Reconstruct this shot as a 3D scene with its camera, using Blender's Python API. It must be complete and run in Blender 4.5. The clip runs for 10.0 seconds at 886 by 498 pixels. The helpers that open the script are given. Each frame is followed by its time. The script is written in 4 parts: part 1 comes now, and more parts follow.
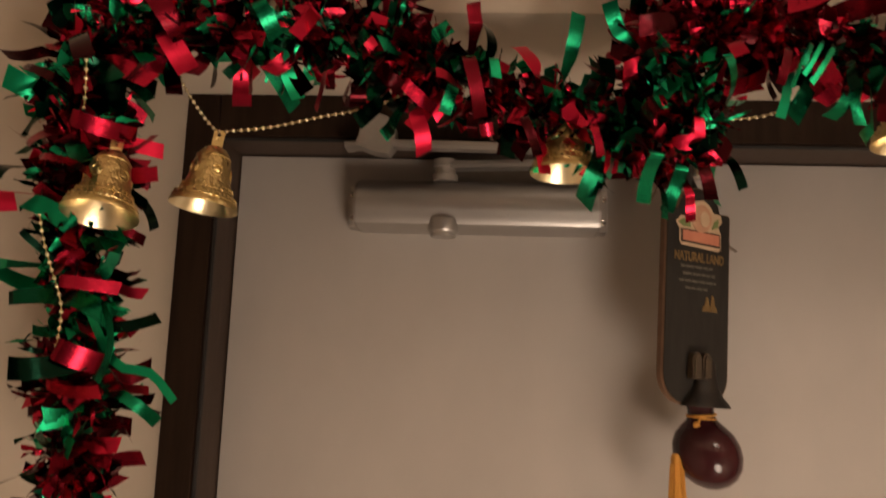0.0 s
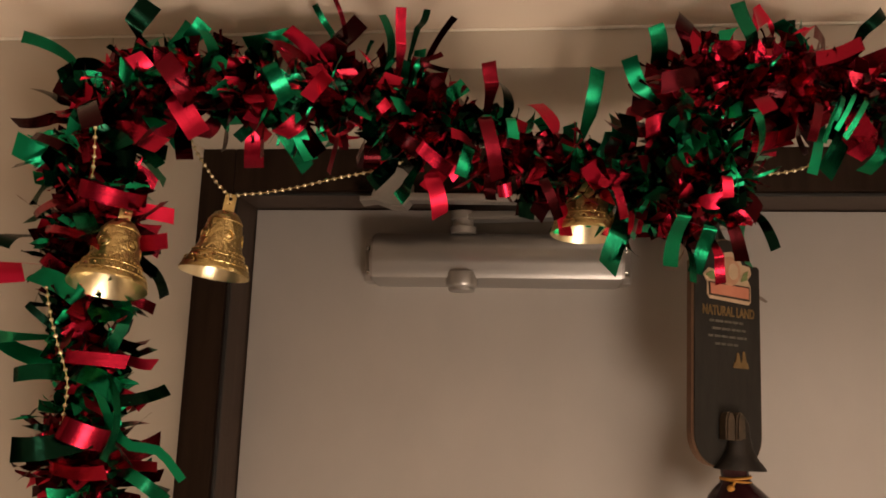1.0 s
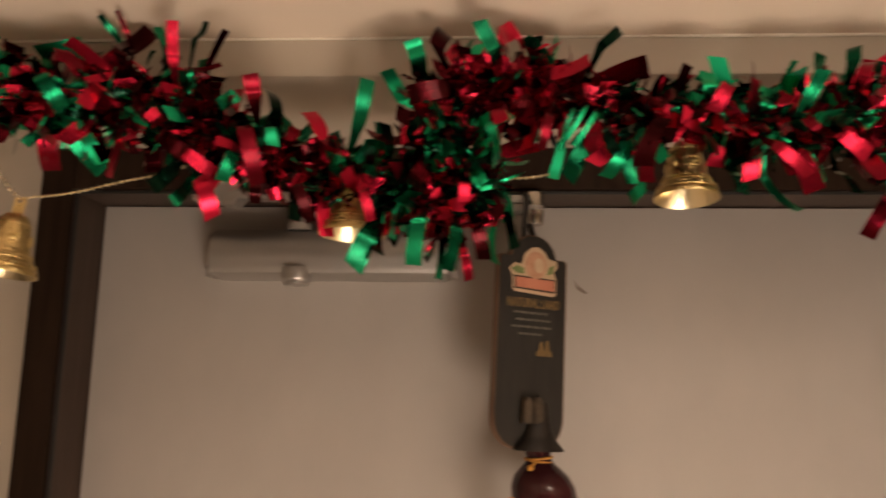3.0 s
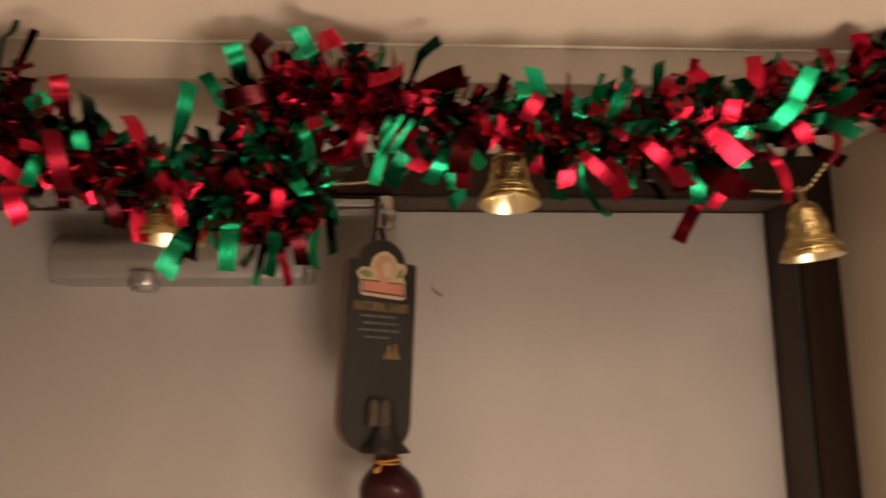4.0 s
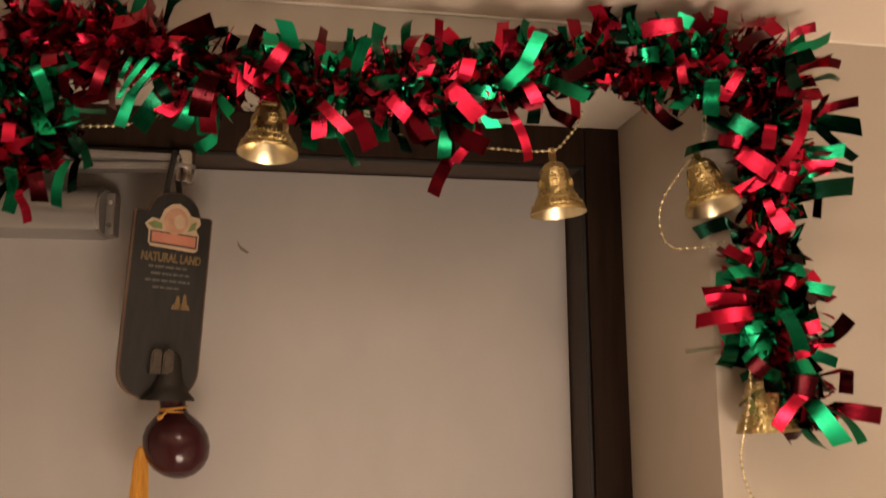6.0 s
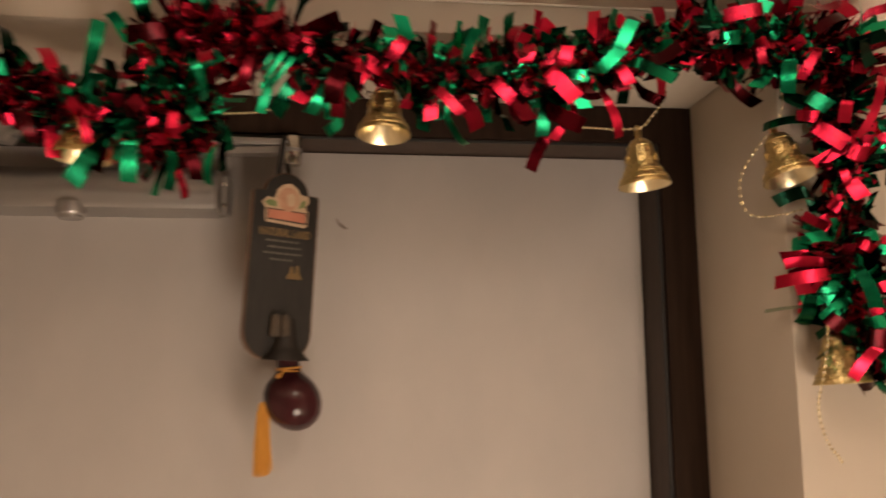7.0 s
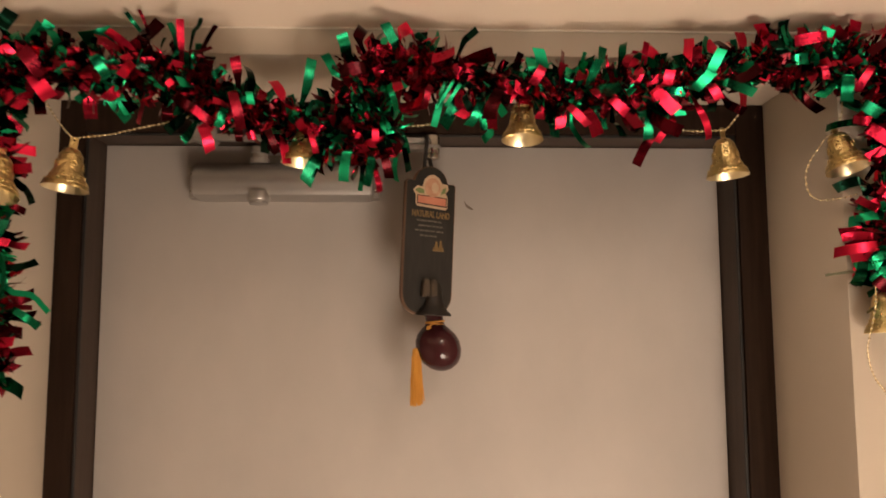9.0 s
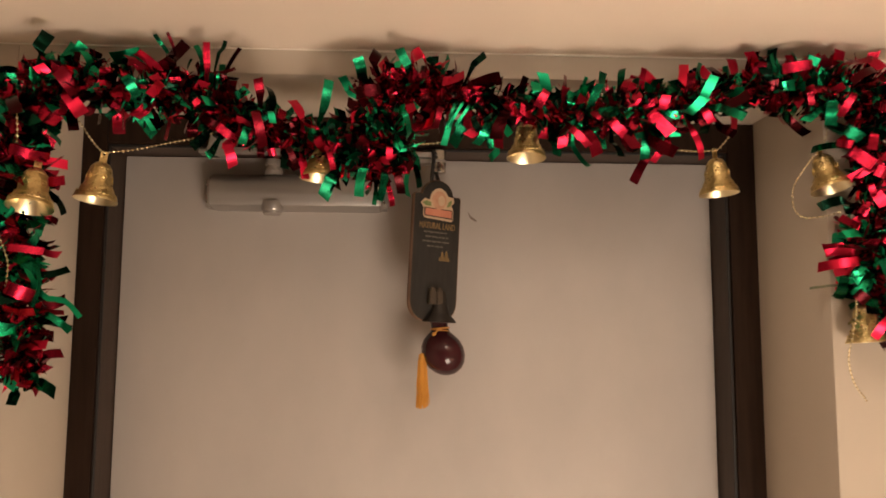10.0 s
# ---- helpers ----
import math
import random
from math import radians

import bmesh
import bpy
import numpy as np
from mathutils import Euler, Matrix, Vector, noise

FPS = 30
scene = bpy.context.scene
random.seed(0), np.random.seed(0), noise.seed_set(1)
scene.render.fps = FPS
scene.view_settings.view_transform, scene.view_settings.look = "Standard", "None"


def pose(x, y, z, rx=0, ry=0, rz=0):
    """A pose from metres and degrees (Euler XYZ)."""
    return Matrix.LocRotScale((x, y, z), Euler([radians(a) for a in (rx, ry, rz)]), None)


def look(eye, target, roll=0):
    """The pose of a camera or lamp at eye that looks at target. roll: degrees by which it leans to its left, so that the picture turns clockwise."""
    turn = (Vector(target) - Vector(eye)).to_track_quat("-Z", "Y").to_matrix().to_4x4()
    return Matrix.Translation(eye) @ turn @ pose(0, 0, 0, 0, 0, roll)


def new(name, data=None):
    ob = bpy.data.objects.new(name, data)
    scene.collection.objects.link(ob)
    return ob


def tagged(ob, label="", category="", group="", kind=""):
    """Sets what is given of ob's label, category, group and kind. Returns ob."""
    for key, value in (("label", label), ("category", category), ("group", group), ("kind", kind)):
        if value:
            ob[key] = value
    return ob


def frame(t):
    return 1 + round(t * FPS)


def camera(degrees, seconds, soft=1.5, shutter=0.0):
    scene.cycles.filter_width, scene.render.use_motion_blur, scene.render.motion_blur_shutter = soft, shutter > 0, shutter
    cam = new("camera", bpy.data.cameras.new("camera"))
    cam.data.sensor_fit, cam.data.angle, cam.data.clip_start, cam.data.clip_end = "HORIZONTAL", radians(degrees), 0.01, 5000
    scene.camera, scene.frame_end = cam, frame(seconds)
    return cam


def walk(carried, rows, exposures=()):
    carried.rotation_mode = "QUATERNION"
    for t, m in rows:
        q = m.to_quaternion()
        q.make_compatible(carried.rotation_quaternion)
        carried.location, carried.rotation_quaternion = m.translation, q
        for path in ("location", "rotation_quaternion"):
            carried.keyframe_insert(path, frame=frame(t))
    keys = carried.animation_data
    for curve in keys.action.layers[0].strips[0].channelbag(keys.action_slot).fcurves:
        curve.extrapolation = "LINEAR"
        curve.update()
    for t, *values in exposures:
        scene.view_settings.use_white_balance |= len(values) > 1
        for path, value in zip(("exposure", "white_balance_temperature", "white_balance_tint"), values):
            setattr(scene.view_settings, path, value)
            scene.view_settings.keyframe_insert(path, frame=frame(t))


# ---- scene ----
cam = camera(61.3, 10.0, soft=1.7, shutter=0.9)
PATH = [
    (0, (-0.159, -0.735, 1.848), (-0.29, 1.239, 2.14), 2.0),
    (0.5, (-0.165, -0.727, 1.859), (-0.31, 1.237, 2.207), 2.0),
    (1, (-0.159, -0.721, 1.871), (-0.345, 1.234, 2.246), 1.5),
    (1.5, (-0.139, -0.724, 1.869), (-0.355, 1.232, 2.228), 1.4),
    (2, (-0.101, -0.737, 1.869), (-0.309, 1.223, 2.209), 2.1),
    (2.5, (-0.063, -0.744, 1.872), (-0.232, 1.219, 2.213), 1.7),
    (4, (0.036, -0.752, 1.877), (0.149, 1.215, 2.224), -0.5),
    (4.5, (0.078, -0.76, 1.872), (0.283, 1.193, 2.25), -0.4),
    (5, (0.12, -0.769, 1.874), (0.413, 1.176, 2.235), -0.2),
    (5.2, (0.137, -0.771, 1.873), (0.458, 1.172, 2.223), -0.2),
    (6.3, (0.156, -0.794, 1.831), (0.454, 1.159, 2.14), -0.2),
    (6.5, (0.144, -0.803, 1.825), (0.409, 1.155, 2.134), -0.1),
    (7, (0.098, -0.835, 1.821), (0.307, 1.135, 2.101), -0.3),
    (7.5, (0.054, -0.891, 1.821), (0.196, 1.089, 2.067), -0.6),
    (8, (0.035, -0.946, 1.816), (0.143, 1.041, 2.019), -0.8),
    (8.5, (0.014, -0.984, 1.804), (0.099, 1.006, 1.989), 0.0),
    (9, (0.0, -1.012, 1.807), (0.073, 0.977, 2.004), -0.2),
    (9.5, (-0.009, -1.035, 1.813), (0.06, 0.954, 2.013), -0.3),
    (10, (-0.017, -1.059, 1.811), (0.072, 0.929, 2.017), 0.3),
]
walk(cam, [(t, look(eye, target, roll)) for t, eye, target, roll in PATH],
     [(0.0, -0.20), (2.0, -0.17), (2.5, -0.08), (4.5, -0.10), (6.5, -0.15), (7.5, -0.02), (8.5, 0.07), (10.0, 0.06)])


# ---- world and light ----
world = bpy.data.worlds.new("world")
world.use_nodes = True
world.node_tree.nodes["Background"].inputs[0].default_value = (0.9, 0.75, 0.6, 1)
world.node_tree.nodes["Background"].inputs[1].default_value = 0.02
scene.world = world
LAMP_AT = Vector((0.25, -0.60, 2.122))
LAMP_POWER = 18.0
LAMP_COLOUR = (1.0, 0.785, 0.615)
# strength of the added globe that fills from below
GLOBE_POWER = 18.5


# ---- materials ----
def nodes_of(name):
    m = bpy.data.materials.new(name)
    m.use_nodes = True
    t = m.node_tree
    return m, t.nodes, t.links, t.nodes["Principled BSDF"]


def mix_ramp(n, l, fac, a, b, lo=0.35, hi=0.65):
    r = n.new("ShaderNodeValToRGB")
    r.color_ramp.elements[0].position, r.color_ramp.elements[1].position = lo, hi
    r.color_ramp.elements[0].color, r.color_ramp.elements[1].color = (*a, 1), (*b, 1)
    l.new(fac, r.inputs[0])
    return r.outputs[0]


def noise_of(n, l, scale, detail=4.0, stretch=(1, 1, 1), rough=0.55):
    c = n.new("ShaderNodeTexCoord")
    mp = n.new("ShaderNodeMapping")
    mp.inputs["Scale"].default_value = stretch
    l.new(c.outputs["Object"], mp.inputs[0])
    x = n.new("ShaderNodeTexNoise")
    x.inputs["Scale"].default_value, x.inputs["Detail"].default_value = scale, detail
    x.inputs["Roughness"].default_value = rough
    l.new(mp.outputs[0], x.inputs[0])
    return x.outputs[0]


def surface(name, a, b, rough=0.6, metal=0.0, scale=8.0, fine=180.0, bump=0.15, depth=0.001,
            stretch=(1, 1, 1), rough_var=0.1, coat=0.0, lo=0.35, hi=0.65, shine=0.5):
    """Two tones in broad patches, fine relief and uneven gloss."""
    m, n, l, p = nodes_of(name)
    big = noise_of(n, l, scale, 5.0, stretch)
    small = noise_of(n, l, fine, 3.0, stretch)
    l.new(mix_ramp(n, l, big, a, b, lo, hi), p.inputs["Base Color"])
    mr = n.new("ShaderNodeMapRange")
    mr.inputs["To Min"].default_value, mr.inputs["To Max"].default_value = max(0.02, rough - rough_var), min(1.0, rough + rough_var)
    l.new(small, mr.inputs[0])
    l.new(mr.outputs[0], p.inputs["Roughness"])
    p.inputs["Metallic"].default_value = metal
    p.inputs["Coat Weight"].default_value = coat
    p.inputs["Specular IOR Level"].default_value = shine
    bp = n.new("ShaderNodeBump")
    bp.inputs["Strength"].default_value, bp.inputs["Distance"].default_value = bump, depth
    l.new(small, bp.inputs["Height"])
    l.new(bp.outputs[0], p.inputs["Normal"])
    return m


def foil(name, a, b, rough=0.19):
    """Thin metallised film with soft creases; tone shifts from strip to strip, which paints in shade."""
    m, n, l, p = nodes_of(name)
    g = n.new("ShaderNodeNewGeometry")
    o = n.new("ShaderNodeObjectInfo")
    add = n.new("ShaderNodeMath")
    add.operation = "ADD"
    l.new(g.outputs["Random Per Island"], add.inputs[0])
    l.new(o.outputs["Random"], add.inputs[1])
    fr = n.new("ShaderNodeMath")
    fr.operation = "FRACT"
    l.new(add.outputs[0], fr.inputs[0])
    # near-black end imitates the shaded inside of the garland
    l.new(mix_ramp(n, l, fr.outputs[0], a, b, 0.20, 1.0), p.inputs["Base Color"])
    p.inputs["Metallic"].default_value = 0.95
    p.inputs["Coat Weight"].default_value, p.inputs["Coat Roughness"].default_value = 0.04, 0.08
    mr = n.new("ShaderNodeMapRange")
    mr.inputs["To Min"].default_value, mr.inputs["To Max"].default_value = rough - 0.08, rough + 0.14
    l.new(fr.outputs[0], mr.inputs[0])
    l.new(mr.outputs[0], p.inputs["Roughness"])
    uv = n.new("ShaderNodeTexCoord")
    mp = n.new("ShaderNodeMapping")
    mp.inputs["Scale"].default_value = (9.0, 1.3, 1.0)
    l.new(uv.outputs["UV"], mp.inputs[0])
    lines = n.new("ShaderNodeTexNoise")
    lines.inputs["Scale"].default_value, lines.inputs["Detail"].default_value = 1.6, 3.0
    l.new(mp.outputs[0], lines.inputs[0])
    bp = n.new("ShaderNodeBump")
    bp.inputs["Strength"].default_value, bp.inputs["Distance"].default_value = 0.15, 0.0012
    l.new(lines.outputs[0], bp.inputs["Height"])
    l.new(bp.outputs[0], p.inputs["Normal"])
    return m


def glow(name, colour, strength):
    m, n, l, p = nodes_of(name)
    p.inputs["Base Color"].default_value = (0.8, 0.8, 0.8, 1)
    p.inputs["Emission Color"].default_value = (*colour, 1)
    p.inputs["Emission Strength"].default_value = strength
    return m


M_WALL = surface("wall_paint", (0.45, 0.392, 0.317), (0.495, 0.432, 0.352), 0.62, scale=3.0, fine=260.0, bump=0.12, depth=0.0006)
M_DIM = surface("dim_reflection_brown", (0.07, 0.055, 0.045), (0.09, 0.07, 0.058), 0.6, scale=3.0)
M_SIDE = surface("side_bounce_tan", (0.32, 0.275, 0.22), (0.37, 0.32, 0.255), 0.6, scale=3.0)
M_CEIL = surface("ceiling_paint", (0.76, 0.645, 0.53), (0.81, 0.69, 0.57), 0.55, scale=3.0, fine=220.0, bump=0.10, depth=0.0006)
M_CAULK = surface("joint_filler", (0.80, 0.74, 0.64), (0.86, 0.80, 0.70), 0.45, scale=30.0)
M_DOOR = surface("door_laminate", (0.395, 0.368, 0.342), (0.450, 0.418, 0.388), 0.50, scale=6.0, fine=320.0, bump=0.08, depth=0.0004, stretch=(1, 1, 0.6))
M_FRAME = surface("dark_stained_wood", (0.015, 0.0082, 0.0052), (0.024, 0.0135, 0.0088), 0.52, shine=0.08, scale=14.0, fine=160.0, bump=0.15, depth=0.0006, stretch=(8, 8, 0.6))
M_JAMB = surface("dark_lacquered_wood", (0.044, 0.029, 0.022), (0.056, 0.038, 0.029), 0.52, shine=0.22, scale=14.0, fine=160.0, bump=0.1, depth=0.0005, stretch=(8, 8, 0.6))
M_SEAL = surface("black_rubber", (0.008, 0.007, 0.007), (0.014, 0.012, 0.011), 0.6)
# floor never in view: brown chosen to weaken bounce and foil reflections
M_FLOOR = surface("floor_tile", (0.15, 0.115, 0.085), (0.20, 0.155, 0.115), 0.3, scale=2.5, fine=60.0)
M_GROUT = surface("grout", (0.25, 0.22, 0.19), (0.30, 0.27, 0.23), 0.8, scale=20.0)
M_SILVER = surface("silver_enamel", (0.40, 0.385, 0.37), (0.445, 0.43, 0.41), 0.35, metal=0.80, scale=10.0, fine=600.0, bump=0.0, depth=0.0001, rough_var=0.02)
M_CAP = surface("grey_cast_metal", (0.30, 0.275, 0.25), (0.36, 0.33, 0.30), 0.45, metal=0.6, scale=40.0, fine=500.0)
M_SCREW = surface("bright_steel", (0.60, 0.57, 0.52), (0.70, 0.66, 0.60), 0.22, metal=1.0, scale=60.0)
M_GOLD = surface("gold_plated_plastic", (0.60, 0.46, 0.20), (0.70, 0.55, 0.26), 0.30, metal=1.0, scale=70.0, fine=260.0, bump=0.8, depth=0.0020, rough_var=0.10)
M_GOLD_IN = surface("bright_gold_lining", (0.90, 0.76, 0.46), (0.95, 0.82, 0.54), 0.30, metal=1.0, scale=60.0, fine=130.0, bump=0.25, depth=0.001, rough_var=0.05)
M_BEAD = surface("pale_gold_bead", (0.80, 0.66, 0.40), (0.88, 0.74, 0.48), 0.22, metal=0.7, scale=90.0)
M_THREAD = surface("gold_thread", (0.45, 0.33, 0.12), (0.55, 0.42, 0.18), 0.4, metal=0.6, scale=200.0)
M_RED = foil("red_foil", (0.030, 0.0004, 0.002), (0.62, 0.015, 0.054))
M_GREEN = foil("green_foil", (0.0005, 0.014, 0.007), (0.011, 0.42, 0.185))
M_TWIG = surface("dull_olive_film", (0.085, 0.085, 0.045), (0.12, 0.115, 0.065), 0.5, scale=80.0)
M_WIRE = surface("dark_wire", (0.02, 0.015, 0.012), (0.03, 0.02, 0.018), 0.5, metal=0.5)
M_BOARD = surface("blackened_wood", (0.012, 0.0105, 0.009), (0.020, 0.018, 0.015), 0.5, shine=0.35, scale=30.0, fine=300.0, bump=0.2, depth=0.0005, stretch=(5, 5, 0.8))
M_EDGE = surface("brown_wood_edge", (0.10, 0.050, 0.025), (0.16, 0.085, 0.045), 0.5, scale=40.0)
M_RELIEF = surface("dark_carved_wood", (0.011, 0.009, 0.008), (0.022, 0.017, 0.013), 0.50, shine=0.3, scale=60.0, fine=250.0, bump=0.3)
M_KNOB = surface("aged_carved_wood", (0.035, 0.024, 0.015), (0.085, 0.060, 0.036), 0.42, scale=110.0)
M_CREAM = surface("cream_print", (0.46, 0.33, 0.21), (0.54, 0.39, 0.26), 0.5, scale=60.0)
M_PEACH = surface("peach_print", (0.42, 0.22, 0.13), (0.52, 0.31, 0.20), 0.5, scale=120.0)
M_PINK = surface("salmon_print", (0.48, 0.17, 0.105), (0.54, 0.21, 0.13), 0.5, scale=90.0)
M_LEAF = surface("green_print", (0.10, 0.15, 0.05), (0.17, 0.22, 0.08), 0.5, scale=90.0)
M_INK = surface("brown_ink", (0.03, 0.018, 0.01), (0.05, 0.03, 0.018), 0.6, scale=90.0)
M_GILT = surface("gilt_print", (0.15, 0.095, 0.036), (0.21, 0.135, 0.052), 0.45, metal=0.3, scale=120.0)
M_PALE = surface("faded_print", (0.075, 0.068, 0.055), (0.11, 0.10, 0.08), 0.6, scale=120.0)
M_GOURD = surface("maroon_lacquer", (0.030, 0.007, 0.009), (0.046, 0.011, 0.013), 0.15, scale=25.0, fine=60.0, bump=0.08, coat=0.0, shine=0.35, rough_var=0.06)
M_SILK = surface("amber_silk", (0.50, 0.22, 0.030), (0.64, 0.31, 0.05), 0.55, scale=160.0, fine=900.0, stretch=(6, 6, 0.4))
M_CORD = surface("black_cord", (0.012, 0.010, 0.009), (0.02, 0.017, 0.015), 0.7, scale=300.0)
M_SCUFF = surface("brown_scuff", (0.17, 0.135, 0.11), (0.23, 0.19, 0.155), 0.7, scale=200.0)
M_LAMP = glow("lit_opal_glass", LAMP_COLOUR, LAMP_POWER)
M_GLOBE = glow("fill_globe_glow", LAMP_COLOUR, GLOBE_POWER)


# ---- mesh helpers ----
def part(name, bm, material, parent=None, label="", smooth=True):
    """Links a bmesh as one mesh object under a thing or a part."""
    me = bpy.data.meshes.new(name)
    bmesh.ops.recalc_face_normals(bm, faces=bm.faces)
    bm.to_mesh(me)
    bm.free()
    me.materials.append(material)
    if smooth:
        me.shade_smooth()
        me.set_sharp_from_angle(angle=radians(38))
    ob = new(name, me)
    ob.parent = parent
    if label:
        tagged(ob, label)
    return ob


def thing(name, label, category, group="", at=(0, 0, 0)):
    ob = new(name)
    ob.empty_display_size = 0.02
    ob.matrix_basis = at if isinstance(at, Matrix) else Matrix.Translation(at)
    return tagged(ob, label, category, group)


def box(bm, x0, x1, y0, y1, z0, z1, bevel=0.0, segments=2):
    v = bmesh.ops.create_cube(bm, size=1.0, matrix=Matrix.LocRotScale(
        ((x0 + x1) / 2, (y0 + y1) / 2, (z0 + z1) / 2), None, (x1 - x0, y1 - y0, z1 - z0)))["verts"]
    if bevel:
        e = {e for a in v for e in a.link_edges}
        bmesh.ops.bevel(bm, geom=list(e), offset=bevel, segments=segments, affect="EDGES", profile=0.6)
    return bm


def boxed(*a, **k):
    return box(bmesh.new(), *a, **k)


def lathe(bm, profile, steps=32, m=Matrix()):
    """Turns (radius, height) pairs round z."""
    rings = []
    for r, z in profile:
        if r < 1e-6:
            rings.append([bm.verts.new(m @ Vector((0, 0, z)))])
        else:
            rings.append([bm.verts.new(m @ Vector((r * math.cos(2 * math.pi * i / steps), r * math.sin(2 * math.pi * i / steps), z))) for i in range(steps)])
    for a, b in zip(rings, rings[1:]):
        for i in range(steps):
            j = (i + 1) % steps
            q = [a[i % len(a)], a[j % len(a)], b[j % len(b)], b[i % len(b)]]
            q = list(dict.fromkeys(q))
            if len(q) > 2:
                bm.faces.new(q)
    return bm


def ring(bm, m, big, small, steps=18, sides=6):
    """A torus in the xy plane of m."""
    vs = [[bm.verts.new(m @ Vector(((big + small * math.cos(b)) * math.cos(a), (big + small * math.cos(b)) * math.sin(a), small * math.sin(b))))
           for b in (2 * math.pi * k / sides for k in range(sides))] for a in (2 * math.pi * i / steps for i in range(steps))]
    for i in range(steps):
        for k in range(sides):
            i2, k2 = (i + 1) % steps, (k + 1) % sides
            bm.faces.new((vs[i][k], vs[i2][k], vs[i2][k2], vs[i][k2]))
    return bm


def smooth_line(points, count):
    """Evenly spaced points on a Catmull-Rom curve through the given vectors."""
    p = [Vector(q) for q in points]
    p = [p[0] * 2 - p[1]] + p + [p[-1] * 2 - p[-2]]
    fine = []
    for i in range(1, len(p) - 2):
        for k in range(24):
            t = k / 24
            a, b, c, d = p[i - 1], p[i], p[i + 1], p[i + 2]
            fine.append(0.5 * (2 * b + (c - a) * t + (2 * a - 5 * b + 4 * c - d) * t * t + (3 * b - a - 3 * c + d) * t ** 3))
    fine.append(p[-2])
    run = [0.0]
    for a, b in zip(fine, fine[1:]):
        run.append(run[-1] + (b - a).length)
    out, j = [], 0
    for i in range(count):
        s = run[-1] * i / (count - 1)
        while j < len(run) - 2 and run[j + 1] < s:
            j += 1
        f = (s - run[j]) / max(1e-9, run[j + 1] - run[j])
        out.append(fine[j].lerp(fine[j + 1], min(1, max(0, f))))
    return out


def tube(bm, pts, radius, sides=8, closed_ends=True):
    """A round tube along the points; radius may be a function of 0..1."""
    rings, n = [], len(pts)
    side = Vector((0, 1, 0))
    for i, p in enumerate(pts):
        d = (pts[min(n - 1, i + 1)] - pts[max(0, i - 1)]).normalized()
        u = d.cross(side)
        u = d.cross(Vector((1, 0, 0))) if u.length < 0.1 else u
        u.normalize()
        w = d.cross(u)
        r = radius(i / (n - 1)) if callable(radius) else radius
        rings.append([bm.verts.new(p + r * (u * math.cos(2 * math.pi * k / sides) + w * math.sin(2 * math.pi * k / sides))) for k in range(sides)])
    for a, b in zip(rings, rings[1:]):
        for k in range(sides):
            bm.faces.new((a[k], a[(k + 1) % sides], b[(k + 1) % sides], b[k]))
    if closed_ends:
        bm.faces.new(rings[0][::-1])
        bm.faces.new(rings[-1])
    return bm


def slab(bm, outline, y0, y1, bevel=0.0):
    """An outline in x, z given thickness from y0 to y1."""
    vs = [bm.verts.new((x, y0, z)) for x, z in outline]
    face = bm.faces.new(vs)
    got = bmesh.ops.extrude_face_region(bm, geom=[face])
    bmesh.ops.translate(bm, verts=[g for g in got["geom"] if isinstance(g, bmesh.types.BMVert)], vec=(0, y1 - y0, 0))
    if bevel:
        es = [e for e in bm.edges if abs(e.verts[0].co.y - e.verts[1].co.y) < 1e-7]
        bmesh.ops.bevel(bm, geom=es, offset=bevel, segments=2, affect="EDGES")
    return bm


def arc(cx, cz, r, a0, a1, steps=8, rz=None):
    rz = r if rz is None else rz
    return [(cx + r * math.cos(radians(a0 + (a1 - a0) * i / steps)), cz + rz * math.sin(radians(a0 + (a1 - a0) * i / steps))) for i in range(steps + 1)]


# ---- the setting ----
HL, HR, INNER, DEPTH = 0.4555, 0.4610, 0.4232, -0.230       # opening to either side, jamb half width, front of the wall
SOFFIT, HEAD, CEIL = 2.094, 2.053, 2.124
LEFT, RIGHT, BACK = -0.85, 0.98, -2.1


def structure(name, bm, material, label, category):
    return tagged(part(name, bm, material), label, category, kind="structure")


wall = boxed(LEFT - 0.1, -HL, DEPTH, 0.06, 0, CEIL + 0.3, bevel=0.0025)
structure("wall_door_left", wall, M_WALL, "beige painted wall pier beside the door opening", "wall")
structure("wall_door_right", boxed(HR, RIGHT + 0.1, DEPTH, 0.06, 0, CEIL + 0.3, bevel=0.0025), M_WALL,
          "beige painted wall pier beside the door opening", "wall")
structure("wall_lintel", boxed(-HL, HR, DEPTH, 0.06, SOFFIT, CEIL + 0.3, bevel=0.0025), M_WALL,
          "narrow beige painted lintel above the door recess", "wall")
structure("wall_behind_door", boxed(-0.7, 0.7, 0.062, 0.12, 0, 2.4), M_WALL, "plain wall closing the space behind the door", "wall")
# Side walls are unseen; their tan steers bounce light and foil reflections.
structure("wall_left", boxed(LEFT - 0.1, LEFT, BACK, DEPTH - 0.001, 0, CEIL + 0.1), M_SIDE, "plain unseen hall side wall, tan set for bounce light", "wall")
structure("wall_right", boxed(RIGHT, RIGHT + 0.1, BACK, DEPTH - 0.001, 0, CEIL + 0.1), M_SIDE, "plain unseen hall side wall, tan set for bounce light", "wall")
# End wall is out of view, kept dark so the foil mirrors little light.
structure("wall_back", boxed(LEFT - 0.1, RIGHT + 0.1, BACK - 0.1, BACK, 0, CEIL + 0.1), M_DIM, "plain unseen hall end wall, dark to dim reflections", "wall")
structure("ceiling", boxed(LEFT - 0.1, RIGHT + 0.1, BACK - 0.1, DEPTH - 0.0015, CEIL, CEIL + 0.08), M_CEIL, "low cream painted ceiling", "ceiling")
